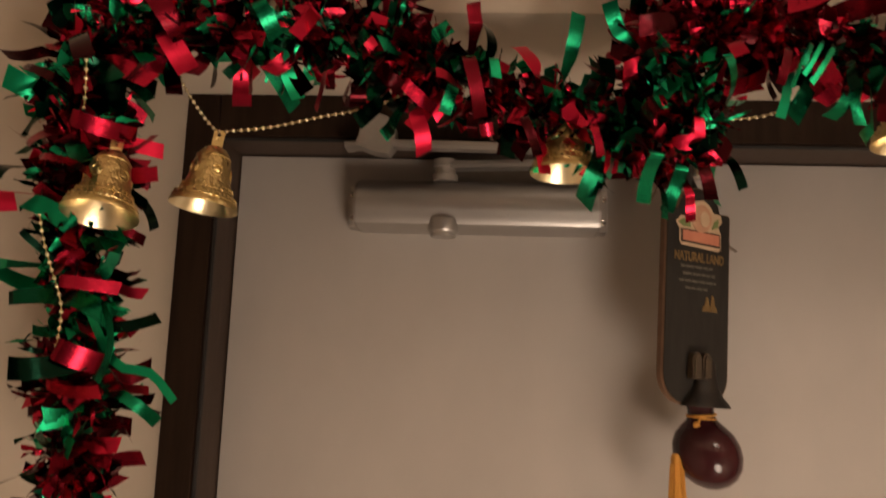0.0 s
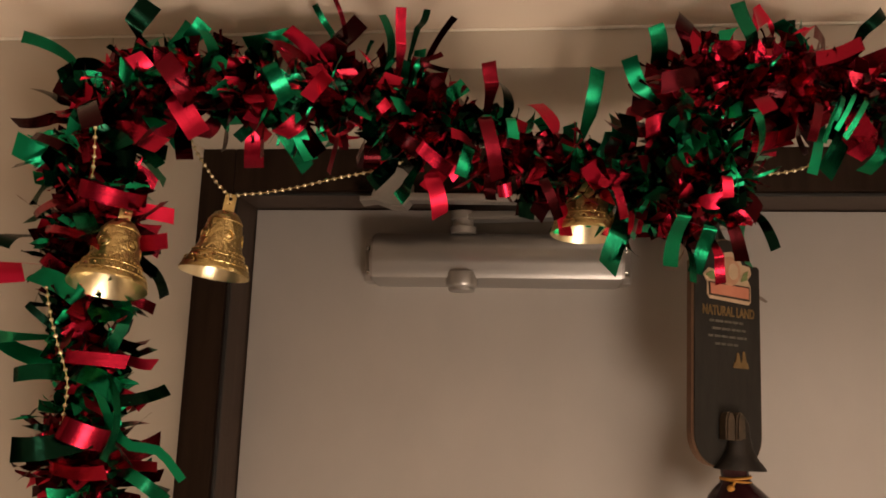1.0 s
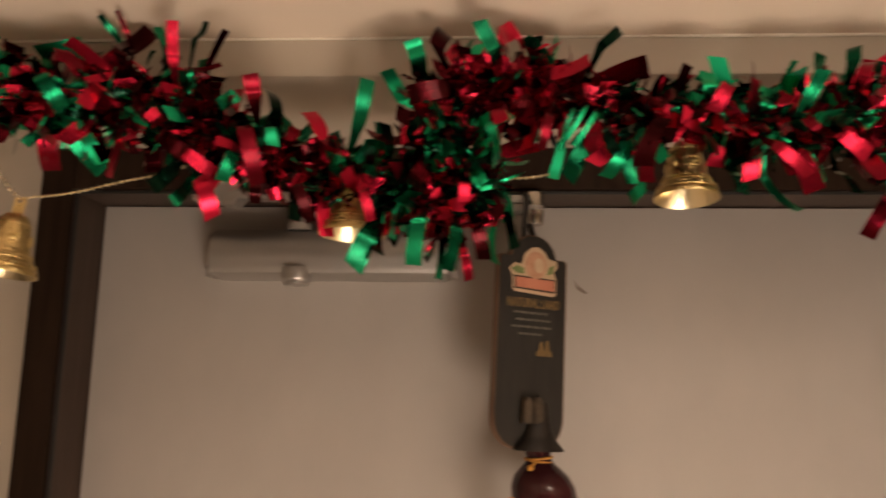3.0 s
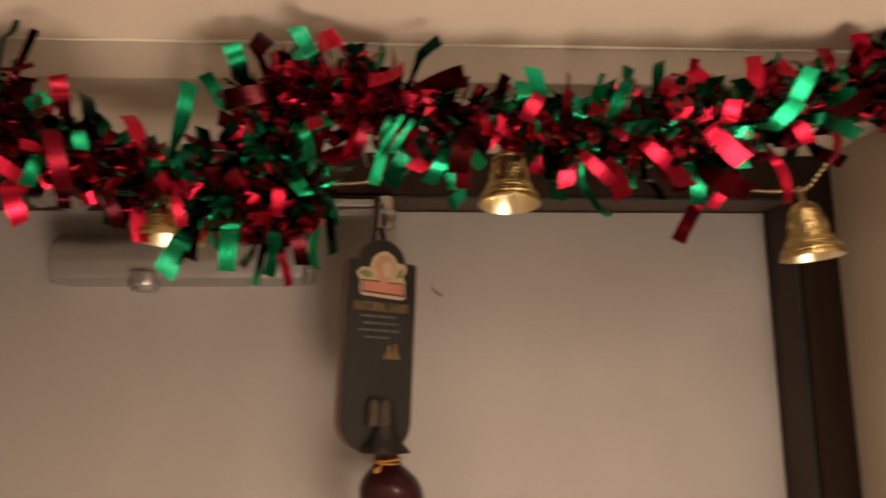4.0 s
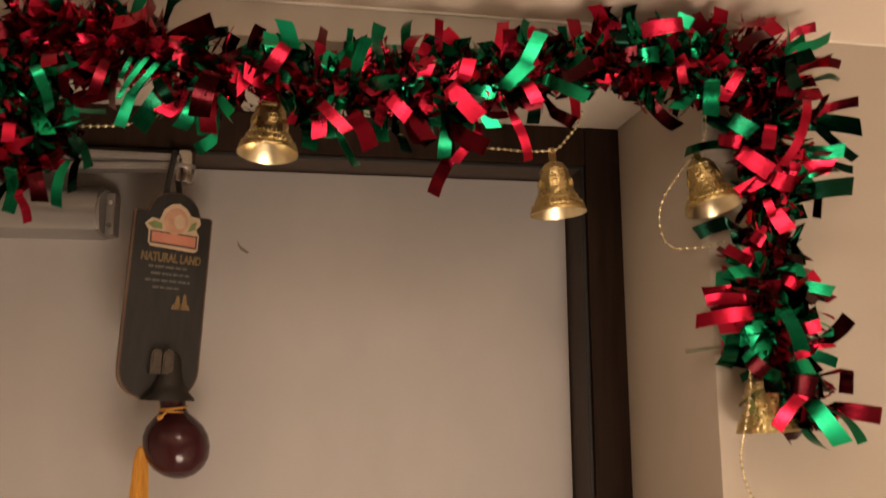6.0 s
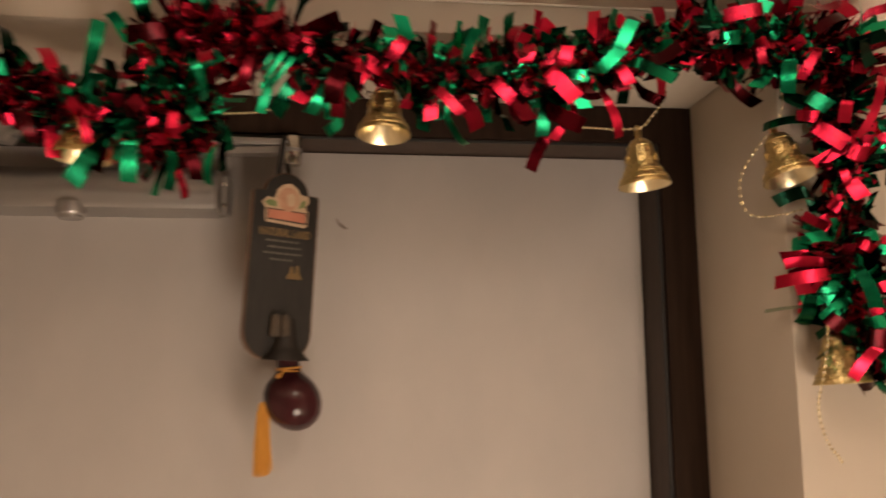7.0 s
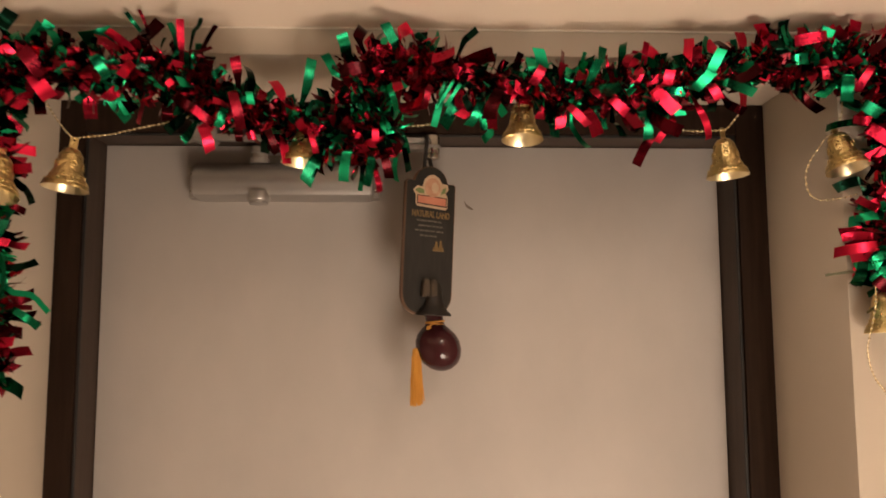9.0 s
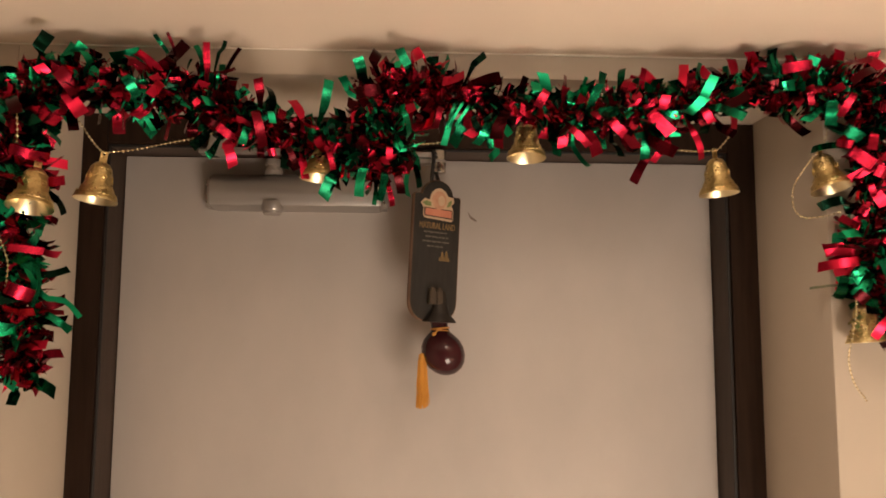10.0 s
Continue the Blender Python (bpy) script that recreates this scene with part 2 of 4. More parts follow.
# filler in the joint of wall and ceiling
bm = bmesh.new()
pts = [Vector((LEFT + i * (RIGHT - LEFT) / 60, DEPTH - 0.0012 + 0.0001 * math.sin(i * 1.7), CEIL - 0.0010 + 0.00015 * math.sin(i * 2.3))) for i in range(61)]
tube(bm, pts, lambda t: 0.0012 + 0.0002 * math.sin(t * 47), 6)
structure("trim", bm, M_CAULK, "thin pale line of filler along the ceiling joint", "trim")
structure("floor", boxed(LEFT - 0.1, RIGHT + 0.1, BACK - 0.1, 0.06, -0.1, 0.0), M_GROUT, "unseen hall floor of square tiles, brown set to cut bounce light", "floor")

# door lining
frame_thing = tagged(thing("door_frame", "dark brown stained wooden door lining with black seal", "door frame"), kind="structure")
part("jamb_face", boxed(-HL, -INNER, -0.058, 0.05, 0, SOFFIT, bevel=0.0015), M_FRAME, frame_thing)
part("jamb_face", boxed(INNER, HR, -0.058, 0.05, 0, SOFFIT, bevel=0.0015), M_FRAME, frame_thing)
part("head_face", boxed(-INNER + 0.0004, INNER - 0.0004, -0.058, 0.05, HEAD, SOFFIT, bevel=0.0015), M_FRAME, frame_thing)
# lighter rebates between the face and the leaf
part("jamb_rebate", boxed(-INNER - 0.002, -INNER + 0.003, -0.050, 0.048, 0, HEAD - 0.0005), M_JAMB, frame_thing, "brown lacquered inner jamb")
part("jamb_rebate", boxed(INNER - 0.003, INNER + 0.002, -0.050, 0.048, 0, HEAD - 0.0005), M_JAMB, frame_thing, "brown lacquered inner jamb")
part("head_rebate", boxed(-INNER + 0.0032, INNER - 0.0032, -0.050, 0.048, HEAD - 0.003, HEAD + 0.002), M_JAMB, frame_thing, "brown lacquered inner head")
for s in (-1, 1):
    x = s * (INNER - 0.0022)
    part("seal", boxed(x - 0.0016, x + 0.0016, -0.0545, -0.0502, 0, HEAD - 0.001, bevel=0.0006), M_SEAL, frame_thing, "black rubber seal")
part("seal", boxed(-INNER + 0.004, INNER - 0.004, -0.0545, -0.0502, HEAD - 0.0038, HEAD - 0.0006, bevel=0.0006), M_SEAL, frame_thing, "black rubber seal")

door = tagged(thing("door_1", "closed flush door with warm grey laminate, inside a dark frame", "door"), kind="structure")
leaf = part("leaf", boxed(-INNER + 0.0045, INNER - 0.0045, 0.0, 0.044, 0.006, HEAD - 0.0045, bevel=0.001), M_DOOR, door)

# small scuff on the leaf
scuff = thing("door_scuff", "small brown chipped scuff mark on the door", "scuff mark")
bm = bmesh.new()
slab(bm, [(0.066, 1.9745), (0.0695, 1.969), (0.0790, 1.9615), (0.0770, 1.9605), (0.0700, 1.9640), (0.0675, 1.9680)], -0.0009, 0.0002)
part("chip", bm, M_SCUFF, scuff)


# ---- lamps ----
def ceiling_lamp(at, lit, label):
    lamp = thing("ceiling_lamp", label, "ceiling lamp", at=at)
    bm = bmesh.new()
    lathe(bm, [(0, 0), (0.078, 0), (0.080, -0.003), (0.080, -0.010), (0.076, -0.012), (0, -0.012)], 40)
    part("base", bm, M_CEIL, lamp)
    bm = bmesh.new()
    lathe(bm, [(0.070, -0.0125), (0.072, -0.020), (0.066, -0.032), (0.050, -0.044), (0.028, -0.051), (0, -0.053)], 40)
    part("glass_dome", bm, lit, lamp, "glowing opal glass dome")
    return lamp


ceiling_lamp(LAMP_AT, M_LAMP, "round ceiling lamp with a warm lit dome")


# Invented lamp, never in view: fills ceiling and door from low down.
def fill_globe(at):
    lamp = thing("fill_globe", "added unseen low globe lamp giving fill light from below", "floor lamp", at=at)
    bm = bmesh.new()
    lathe(bm, [(0, 0), (0.14, 0), (0.145, 0.006), (0.14, 0.014), (0.02, 0.020), (0, 0.020)], 32)
    part("foot", bm, M_FRAME, lamp)
    bm = bmesh.new()
    lathe(bm, [(0, 0.018), (0.011, 0.018), (0.011, 0.56), (0, 0.56)], 16)
    part("pole", bm, M_FRAME, lamp)
    bm = bmesh.new()
    lathe(bm, [(0.05 if abs(a) == 80 else 0.30 * math.cos(radians(a)), 0.80 + 0.30 * math.sin(radians(a))) for a in range(-80, 81, 10)], 40)
    part("shade", bm, M_GLOBE, lamp, "glowing round shade of the added fill lamp")
    return lamp


fill_globe((0.46, -1.28, 0.004))


# ---- door closer ----
def screw(parent, m):
    bm = bmesh.new()
    lathe(bm, [(0, 0.0022), (0.0018, 0.0022), (0.0019, 0.0010), (0.0034, 0.0016), (0.0042, 0.0004), (0.0042, -0.001)], 16, m)
    part("screw", bm, M_SCREW, parent, "bright steel screw")


closer = thing("door_closer", "silver enamelled door closer with folded arm on the door", "door closer")
prof = ([(0.0, 1.9712), (-0.036, 1.9730), (-0.0408, 1.9748), (-0.0428, 1.9785)]
        + [(-0.018 + 0.0280 * math.cos(radians(a)), 1.9940 + 0.0265 * math.sin(radians(a))) for a in range(205, 94, -11)] + [(-0.0100, 2.0205), (0.0, 2.0205)])


def bar_x(x0, x1, profile, grow=1.0):
    bm = bmesh.new()
    a = [bm.verts.new((x0, y * grow, 1.9935 + (z - 1.9935) * grow)) for y, z in profile]
    b = [bm.verts.new((x1, y * grow, 1.9935 + (z - 1.9935) * grow)) for y, z in profile]
    n = len(profile)
    for i in range(n):
        bm.faces.new((a[i], a[(i + 1) % n], b[(i + 1) % n], b[i]))
    bm.faces.new(a[::-1])
    bm.faces.new(b)
    return bm


part("body", bar_x(-0.2895, -0.0605, prof), M_SILVER, closer)
for x0, x1, sx in ((-0.2922, -0.2896, -1), (-0.0604, -0.0578, 1)):
    cap = part("end_cap", bar_x(x0, x1, prof, 0.94), M_CAP, closer, "grey cast end cap")
    xo = x0 if sx < 0 else x1
    foot = part("foot_plate", boxed(min(xo, xo + sx * 0.0085), max(xo, xo + sx * 0.0085), -0.022, 0.0005, 1.973, 2.015, bevel=0.0018), M_CAP, closer, "grey mounting foot")
    for z in (1.982, 2.005):
        screw(cap, Matrix.Translation((xo + sx * 0.0045, -0.0222, z)) @ Matrix.Rotation(radians(90), 4, "X") @ Matrix.Scale(0.7, 4))
bm = bmesh.new()
lathe(bm, [(0, 1.9625), (0.0110, 1.9625), (0.0122, 1.9635), (0.0126, 1.9660), (0.0140, 1.9668), (0.0150, 1.9690), (0.0150, 1.9800), (0, 1.9815)], 32, Matrix.Translation((-0.206, -0.034, 0)))
part("spindle_cap", bm, M_SILVER, closer, "round silver spindle cap")
bm = bmesh.new()
lathe(bm, [(0, 2.018), (0.0120, 2.018), (0.0125, 2.024), (0.0100, 2.025), (0.0100, 2.031), (0.0120, 2.032), (0.0120, 2.039), (0, 2.040)], 28, Matrix.Translation((-0.206, -0.030, 0)))
part("spindle", bm, M_CAP, closer, "grey spindle")


def flat_arm(a, b, width, thick, ends=6):
    """A flat bar with rounded ends lying in the horizontal plane."""
    a, b = Vector(a), Vector(b)
    d = (b - a).to_2d().normalized()
    ang = math.degrees(math.atan2(d.y, d.x))
    out = []
    for c, a0 in ((b, ang - 90), (a, ang + 90)):
        for i in range(ends + 1):
            t = radians(a0 + 180 * i / ends)
            out.append((c.x + width / 2 * math.cos(t), c.y + width / 2 * math.sin(t), c.z))
    bm = bmesh.new()
    f = bm.faces.new([bm.verts.new(p) for p in out])
    got = bmesh.ops.extrude_face_region(bm, geom=[f])
    bmesh.ops.translate(bm, verts=[g for g in got["geom"] if isinstance(g, bmesh.types.BMVert)], vec=(0, 0, thick))
    es = [e for e in bm.edges if abs(e.verts[0].co.z - e.verts[1].co.z) < abs(thick) * 0.5]
    bmesh.ops.bevel(bm, geom=es, offset=abs(thick) * 0.25, segments=2, affect="EDGES")
    return bm


part("main_arm", flat_arm((-0.206, -0.030, 2.030), (0.022, -0.060, 2.030), 0.020, 0.007), M_SILVER, closer, "flat silver main arm")
part("forearm", flat_arm((-0.262, -0.074, 2.038), (0.022, -0.060, 2.038), 0.016, 0.007), M_SILVER, closer, "flat silver forearm")
bm = bmesh.new()
lathe(bm, [(0, 2.018), (0.0085, 2.018), (0.0092, 2.020), (0.0092, 2.0465), (0.0080, 2.0485), (0, 2.0485)], 24, Matrix.Translation((0.022, -0.060, 0)))
part("elbow_pin", bm, M_SCREW, closer, "bright round elbow pin")
bm = bmesh.new()
slab(bm, [(-0.296, 2.042), (-0.286, 2.042), (-0.283, 2.050)] + arc(-0.266, 2.050, 0.017, 170, 20, 7, 0.019) + [(-0.250, 2.040), (-0.256, 2.032), (-0.270, 2.034), (-0.283, 2.039), (-0.296, 2.037)], -0.082, -0.0585, 0.0015)
part("frame_bracket", bm, M_CAP, closer, "rounded grey bracket on the frame")


# ---- hanging gourd ornament with printed board ----
BOARD = pose(0.0152, -0.082, 1.905, 0, 0, 0) @ Matrix.Rotation(radians(25), 4, "Z") @ Matrix.Rotation(radians(2.6), 4, "Y")
plaque = thing("wooden_plaque", "black wooden souvenir plaque with gilt print, hung by a cord", "plaque", at=BOARD)
out = ([(-0.0305, 0.077), (-0.0285, 0.079), (-0.021, 0.079)] + arc(0.0, 0.077, 0.0205, 172, 8, 10, 0.022) + [(0.021, 0.079), (0.0285, 0.079), (0.0305, 0.077)]
       + arc(0.0105, -0.062, 0.020, 0, -55, 5, 0.026) + [(0.010, -0.087), (-0.008, -0.087)] + arc(-0.0085, -0.062, 0.022, -100, -180, 6, 0.026))
out = [(x * 1.14, z) for x, z in out]
bm = bmesh.new()
slab(bm, out, -0.003, 0.004, 0.0006)
part("board", bm, M_EDGE, plaque, "brown wooden backing edge")
bm = bmesh.new()
slab(bm, [(x * 0.955, z * 0.988) for x, z in out], -0.0042, -0.0028, 0.0004)
front = part("front_panel", bm, M_BOARD, plaque, "black printed front")
F = -0.0043


def decal(name, outline, material, lift=0.0, parent=front, label=""):
    bm = bmesh.new()
    slab(bm, outline, F - lift - 0.0007, F - lift + 0.0001, 0.0)
    return part(name, bm, material, parent, label, smooth=False)


# sticker of plain shapes above the lettering
decal("sticker", [(-0.0255, 0.066), (-0.020, 0.072), (-0.013, 0.071), (-0.010, 0.081), (-0.004, 0.0865), (0.003, 0.088), (0.010, 0.084), (0.014, 0.078), (0.022, 0.077), (0.0235, 0.071), (0.0195, 0.066),
                  (0.0225, 0.060), (0.0225, 0.047), (0.020, 0.0445), (-0.019, 0.0465), (-0.0215, 0.050), (-0.0215, 0.060)], M_CREAM, 0.0006, label="cream coloured cut-out sticker")
decal("sticker_patch", arc(0.001, 0.071, 0.0105, 0, 345, 14, 0.0125), M_PEACH, 0.0013)
decal("sticker_patch", arc(0.004, 0.071, 0.0050, 0, 345, 12, 0.0070), M_CREAM, 0.0019)
decal("sticker_leaf", [(-0.0235, 0.066), (-0.018, 0.0695), (-0.011, 0.0675), (-0.0105, 0.0625), (-0.018, 0.0625)], M_LEAF, 0.0013)
decal("sticker_leaf", [(0.012, 0.063), (0.0185, 0.0655), (0.0195, 0.0735), (0.015, 0.0705)], M_LEAF, 0.0013)
decal("sticker_outline", [(-0.0205, 0.0605), (0.0212, 0.0598), (0.0212, 0.0475), (-0.0200, 0.0490)], M_INK, 0.0012)
decal("sticker_band", [(-0.0190, 0.0592), (0.0197, 0.0585), (0.0197, 0.0492), (-0.0187, 0.0505)], M_PINK, 0.0018, label="salmon coloured band")


def lettering(text, size, x, z, material, parent, spacing=1.0):
    cu = bpy.data.curves.new("lettering", "FONT")
    cu.body, cu.size, cu.align_x, cu.extrude, cu.space_character = text, size, "CENTER", 0.0002, spacing
    cu.offset = 0.00028
    tmp = bpy.data.objects.new("lettering", cu)
    scene.collection.objects.link(tmp)
    dg = bpy.context.evaluated_depsgraph_get()
    me = bpy.data.meshes.new_from_object(tmp.evaluated_get(dg))
    bpy.data.objects.remove(tmp)
    me.name = "lettering"
    me.transform(Matrix.Translation((x, F - 0.0005, z)) @ Matrix.Rotation(radians(90), 4, "X") @ Matrix.Diagonal((0.80, 1.25, 1, 1)))
    me.materials.clear()
    me.materials.append(material)
    ob = new("lettering", me)
    ob.parent = parent
    return tagged(ob, "gilt capital lettering")


lettering("NATURAL LAND", 0.0088, 0.0005, 0.0335, M_GILT, front)
for row, (w0, w1, seed) in enumerate(((-0.0185, 0.0150, 1), (-0.0160, 0.0175, 2), (-0.0200, 0.0185, 3), (-0.0130, 0.0100, 4))):
    rnd = random.Random(seed)
    x = w0
    z = 0.0285 - row * 0.0062 - 0.0008
    while x < w1:
        w = rnd.uniform(0.0035, 0.0085)
        decal("print_bar", [(x, z), (min(x + w, w1), z), (min(x + w, w1), z + 0.0019), (x, z + 0.0019)], M_PALE, 0.0)
        x += w + 0.0014
for cx, h in ((0.0095, 0.0125), (0.0155, 0.0140)):
    decal("printed_tree", [(cx - 0.0050, -0.0085), (cx + 0.0050, -0.0085), (cx + 0.0036, -0.0035), (cx + 0.0026, -0.0040), (cx + 0.0008, -0.0085 + h), (cx - 0.0008, -0.0085 + h), (cx - 0.0024, -0.0040), (cx - 0.0038, -0.0035)],
          M_GILT, 0.0, label="gilt fir tree print")
# carved hood over the neck of the gourd
bm = bmesh.new()
lathe(bm, [(0.0, -0.047), (0.0055, -0.048), (0.0085, -0.053), (0.0095, -0.062), (0.0120, -0.072), (0.0165, -0.080), (0.0230, -0.0865), (0.0235, -0.0885), (0.0, -0.0885)], 24,
      Matrix.Translation((0.009, -0.006, 0)) @ Matrix.Diagonal((1.0, 0.62, 1, 1)))
hood = part("carved_hood", bm, M_RELIEF, plaque, "dark flared carved hood")
for dx in (-0.0052, 0.0050):
    bm = bmesh.new()
    slab(bm, [(dx - 0.0047, -0.066), (dx + 0.0047, -0.066), (dx + 0.0045, -0.051)] + arc(dx, -0.0495, 0.0042, 10, 170, 6, 0.0055) + [(dx - 0.0045, -0.051)], -0.0135, -0.004, 0.0014)
    part("carved_knob", bm, M_KNOB, hood, "dull brown carved knob")
bm = bmesh.new()
tube(bm, smooth_line([(-0.009, 0.000, 0.090), (-0.0075, 0.002, 0.108), (-0.004, 0.006, 0.133), (-0.001, 0.016, 0.141), (0.003, 0.022, 0.130), (0.0045, 0.012, 0.108), (0.004, 0.001, 0.092)], 30), 0.0027, 8)
part("cord_loop", bm, M_CORD, plaque, "black hanging cord")

gourd = thing("gourd", "small maroon lacquered gourd with amber tassel under the plaque", "gourd", at=(0.0285, -0.066, 1.7755))
bm = bmesh.new()
lathe(bm, [(0, -0.0285), (0.0060, -0.0280), (0.0140, -0.0250), (0.0215, -0.0190), (0.0265, -0.0110), (0.0287, -0.0010), (0.0278, 0.0090), (0.0240, 0.0175),
           (0.0180, 0.0240), (0.0130, 0.0285), (0.0110, 0.0330), (0.0112, 0.0390), (0.0125, 0.0440), (0.0130, 0.0480), (0, 0.0490)], 40,
      Matrix.Shear("XY", 4, (-0.14, 0.0)))
part("body", bm, M_GOURD, gourd)
bm = bmesh.new()
for k, (dz, tilt) in enumerate(((0.0305, 6), (0.0330, -5))):
    ring(bm, Matrix.Translation((-0.0045, 0, dz)) @ Matrix.Rotation(radians(tilt), 4, "Y"), 0.0118, 0.0011, 28, 8)
tube(bm, smooth_line([(-0.008, -0.0115, 0.031), (-0.013, -0.014, 0.024), (-0.020, -0.017, 0.012), (-0.0245, -0.012, 0.000)], 14), 0.0011, 7)
tie = part("tie_cord", bm, M_SILK, gourd, "amber silk tie cord")
bm = bmesh.new()
bmesh.ops.create_icosphere(bm, subdivisions=2, radius=0.0030, matrix=Matrix.Translation((-0.0125, -0.0142, 0.0255)))
part("knot", bm, M_SILK, tie)
tassel = thing("tassel_holder", "amber silk tassel hanging beside the gourd", "tassel", at=(0.0005, -0.074, 1.7735))
rnd = random.Random(5)
bm = bmesh.new()
lathe(bm, [(0, 0.003), (0.0035, 0.002), (0.0048, -0.002), (0.0045, -0.006), (0.0050, -0.008), (0, -0.009)], 16)
part("tassel_head", bm, M_SILK, tassel)
bm = bmesh.new()
for i in range(58):
    a, r = rnd.uniform(0, 6.283), 0.0068 * math.sqrt(rnd.random())
    x0, y0 = r * math.cos(a), r * math.sin(a)
    L = 0.058 + rnd.uniform(-0.004, 0.005)
    dx, dy = rnd.uniform(-0.0025, 0.003), rnd.uniform(-0.002, 0.002)
    tube(bm, [Vector((x0 * 0.8, y0 * 0.8, -0.006)), Vector((x0 * 1.1, y0 * 1.1, -0.006 - L * 0.5)), Vector((x0 * 1.15 + dx, y0 * 1.15 + dy, -0.006 - L))], 0.00075, 5)
part("fringe", bm, M_SILK, tassel)
tassel.name = "tassel"


# ---- golden bells ----
def bell(at, lean_x, lean_y, turn, label, scale=1.0, group="gold bells on the garland"):
    m = Matrix.Translation(at) @ Matrix.Rotation(radians(lean_y), 4, "Y") @ Matrix.Rotation(radians(lean_x), 4, "X") @ Matrix.Rotation(radians(turn), 4, "Z") @ Matrix.Scale(scale, 4)
    b = thing("bell", label, "bell", group, m)
    outer = [(0.0220, -0.0420), (0.0222, -0.0410), (0.0212, -0.0385), (0.0188, -0.0345), (0.0160, -0.0295), (0.0138, -0.0235), (0.0125, -0.0165), (0.0115, -0.0100), (0.0098, -0.0050), (0.0070, -0.0015), (0.0035, 0.0), (0.0, 0.0002)]
    bm = bmesh.new()
    lathe(bm, outer, 40)
    body = part("body", bm, M_GOLD, b)
    bm = bmesh.new()
    lathe(bm, [(0.0221, -0.0421), (0.0208, -0.0405), (0.0178, -0.0345), (0.0150, -0.0295), (0.0128, -0.0235), (0.0115, -0.0165), (0.0102, -0.0090), (0.0060, -0.0035), (0.0, -0.0025)], 40)
    part("lining", bm, M_GOLD_IN, b, "bright mirror-like inner lining")
    for z, r in ((-0.0368, 0.0206), (-0.0312, 0.0170), (-0.0075, 0.0109)):
        bm = bmesh.new()
        ring(bm, Matrix.Translation((0, 0, z)), r, 0.0005, 40, 5)
        part("raised_band", bm, M_GOLD, body)
    for k in range(5):
        a = 2 * math.pi * k / 5
        mm = Matrix.Rotation(a, 4, "Z") @ Matrix.Translation((0.0130, 0, -0.0180)) @ Matrix.Rotation(radians(83), 4, "Y")
        bm = bmesh.new()
        ring(bm, mm, 0.0036, 0.0006, 20, 6)
        bmesh.ops.create_uvsphere(bm, u_segments=10, v_segments=6, radius=0.0017, matrix=mm @ Matrix.Diagonal((1, 1.3, 0.5, 1)))
        part("medallion", bm, M_GOLD, body)
    bm = bmesh.new()
    for k in range(34):
        a = 2 * math.pi * k / 34
        for r, z in ((0.0196, -0.0345), (0.0162, -0.0288)):
            bmesh.ops.create_icosphere(bm, subdivisions=1, radius=0.00075, matrix=Matrix.Translation((r * math.cos(a), r * math.sin(a), z)))
    part("bead_rim", bm, M_GOLD, body)
    # hanging tab with a hole
    bm = bmesh.new()
    n = 20
    loops = []
    for y in (-0.0009, 0.0009):
        o, i = [], []
        for k in range(n):
            a = 2 * math.pi * k / n
            c, s = math.cos(a), math.sin(a)
            e = max(abs(c) / 0.0037, abs(s) / 0.0065)
            o.append(bm.verts.new((c / e * 0.98, y, 0.0055 + s / e)))
            i.append(bm.verts.new((0.0013 * c, y, 0.0088 + 0.0013 * s)))
        loops.append((o, i))
    (o0, i0), (o1, i1) = loops
    for k in range(n):
        j = (k + 1) % n
        bm.faces.new((o0[k], o0[j], i0[j], i0[k]))
        bm.faces.new((o1[k], i1[k], i1[j], o1[j]))
        bm.faces.new((o0[k], o1[k], o1[j], o0[j]))
        bm.faces.new((i0[k], i0[j], i1[j], i1[k]))
    part("hanging_tab", bm, M_GOLD, b, "flat gold hanging tab with hole")
    return b


bell((-0.3440, -0.262, 1.9825), -5, 6, 20, "small embossed gold plastic bell hanging from a bead chain")
bell((-0.3910, -0.304, 1.9660), -14, 0, 50, "small embossed gold plastic bell tucked in the tinsel garland")
bell((-0.1125, -0.262, 2.0100), -3, 2, 10, "small embossed gold plastic bell half hidden by red tinsel")
bell((0.1135, -0.236, 2.0410), -5, 1, 70, "small embossed gold plastic bell hanging below the tinsel garland")
bell((0.3335, -0.228, 2.0050), -2, -4, 35, "small embossed gold plastic bell hanging from a bead chain")
bell((0.4455, -0.250, 2.0060), -12, -9, 15, "small embossed gold plastic bell beside a loop of beads")
bell((0.4815, -0.256, 1.8380), -4, -3, 60, "small embossed gold plastic bell at the end of the garland")


# ---- bead chains ----
def bead_swag(points, parent, spacing=0.0047, size=0.00135):
    rough = smooth_line(points, 400)
    length = sum((b - a).length for a, b in zip(rough, rough[1:]))
    pts = smooth_line(points, max(3, int(length / spacing)))
    verts, faces = [], []
    src = bmesh.new()
    bmesh.ops.create_icosphere(src, subdivisions=2, radius=size)
    sv = [v.co.copy() for v in src.verts]
    sf = [[v.index for v in f.verts] for f in src.faces]
    src.free()
    for p in pts:
        k = len(verts)
        verts += [p + v for v in sv]
        faces += [[i + k for i in f] for f in sf]
    me = bpy.data.meshes.new("bead_strand")
    me.from_pydata(verts, [], faces)
    me.materials.append(M_BEAD)
    me.shade_smooth()
    ob = new("bead_strand", me)
    ob.parent = parent
    bm = bmesh.new()
    tube(bm, pts, size * 0.22, 5)
    part("thread", bm, M_THREAD, ob, "thin gold thread")


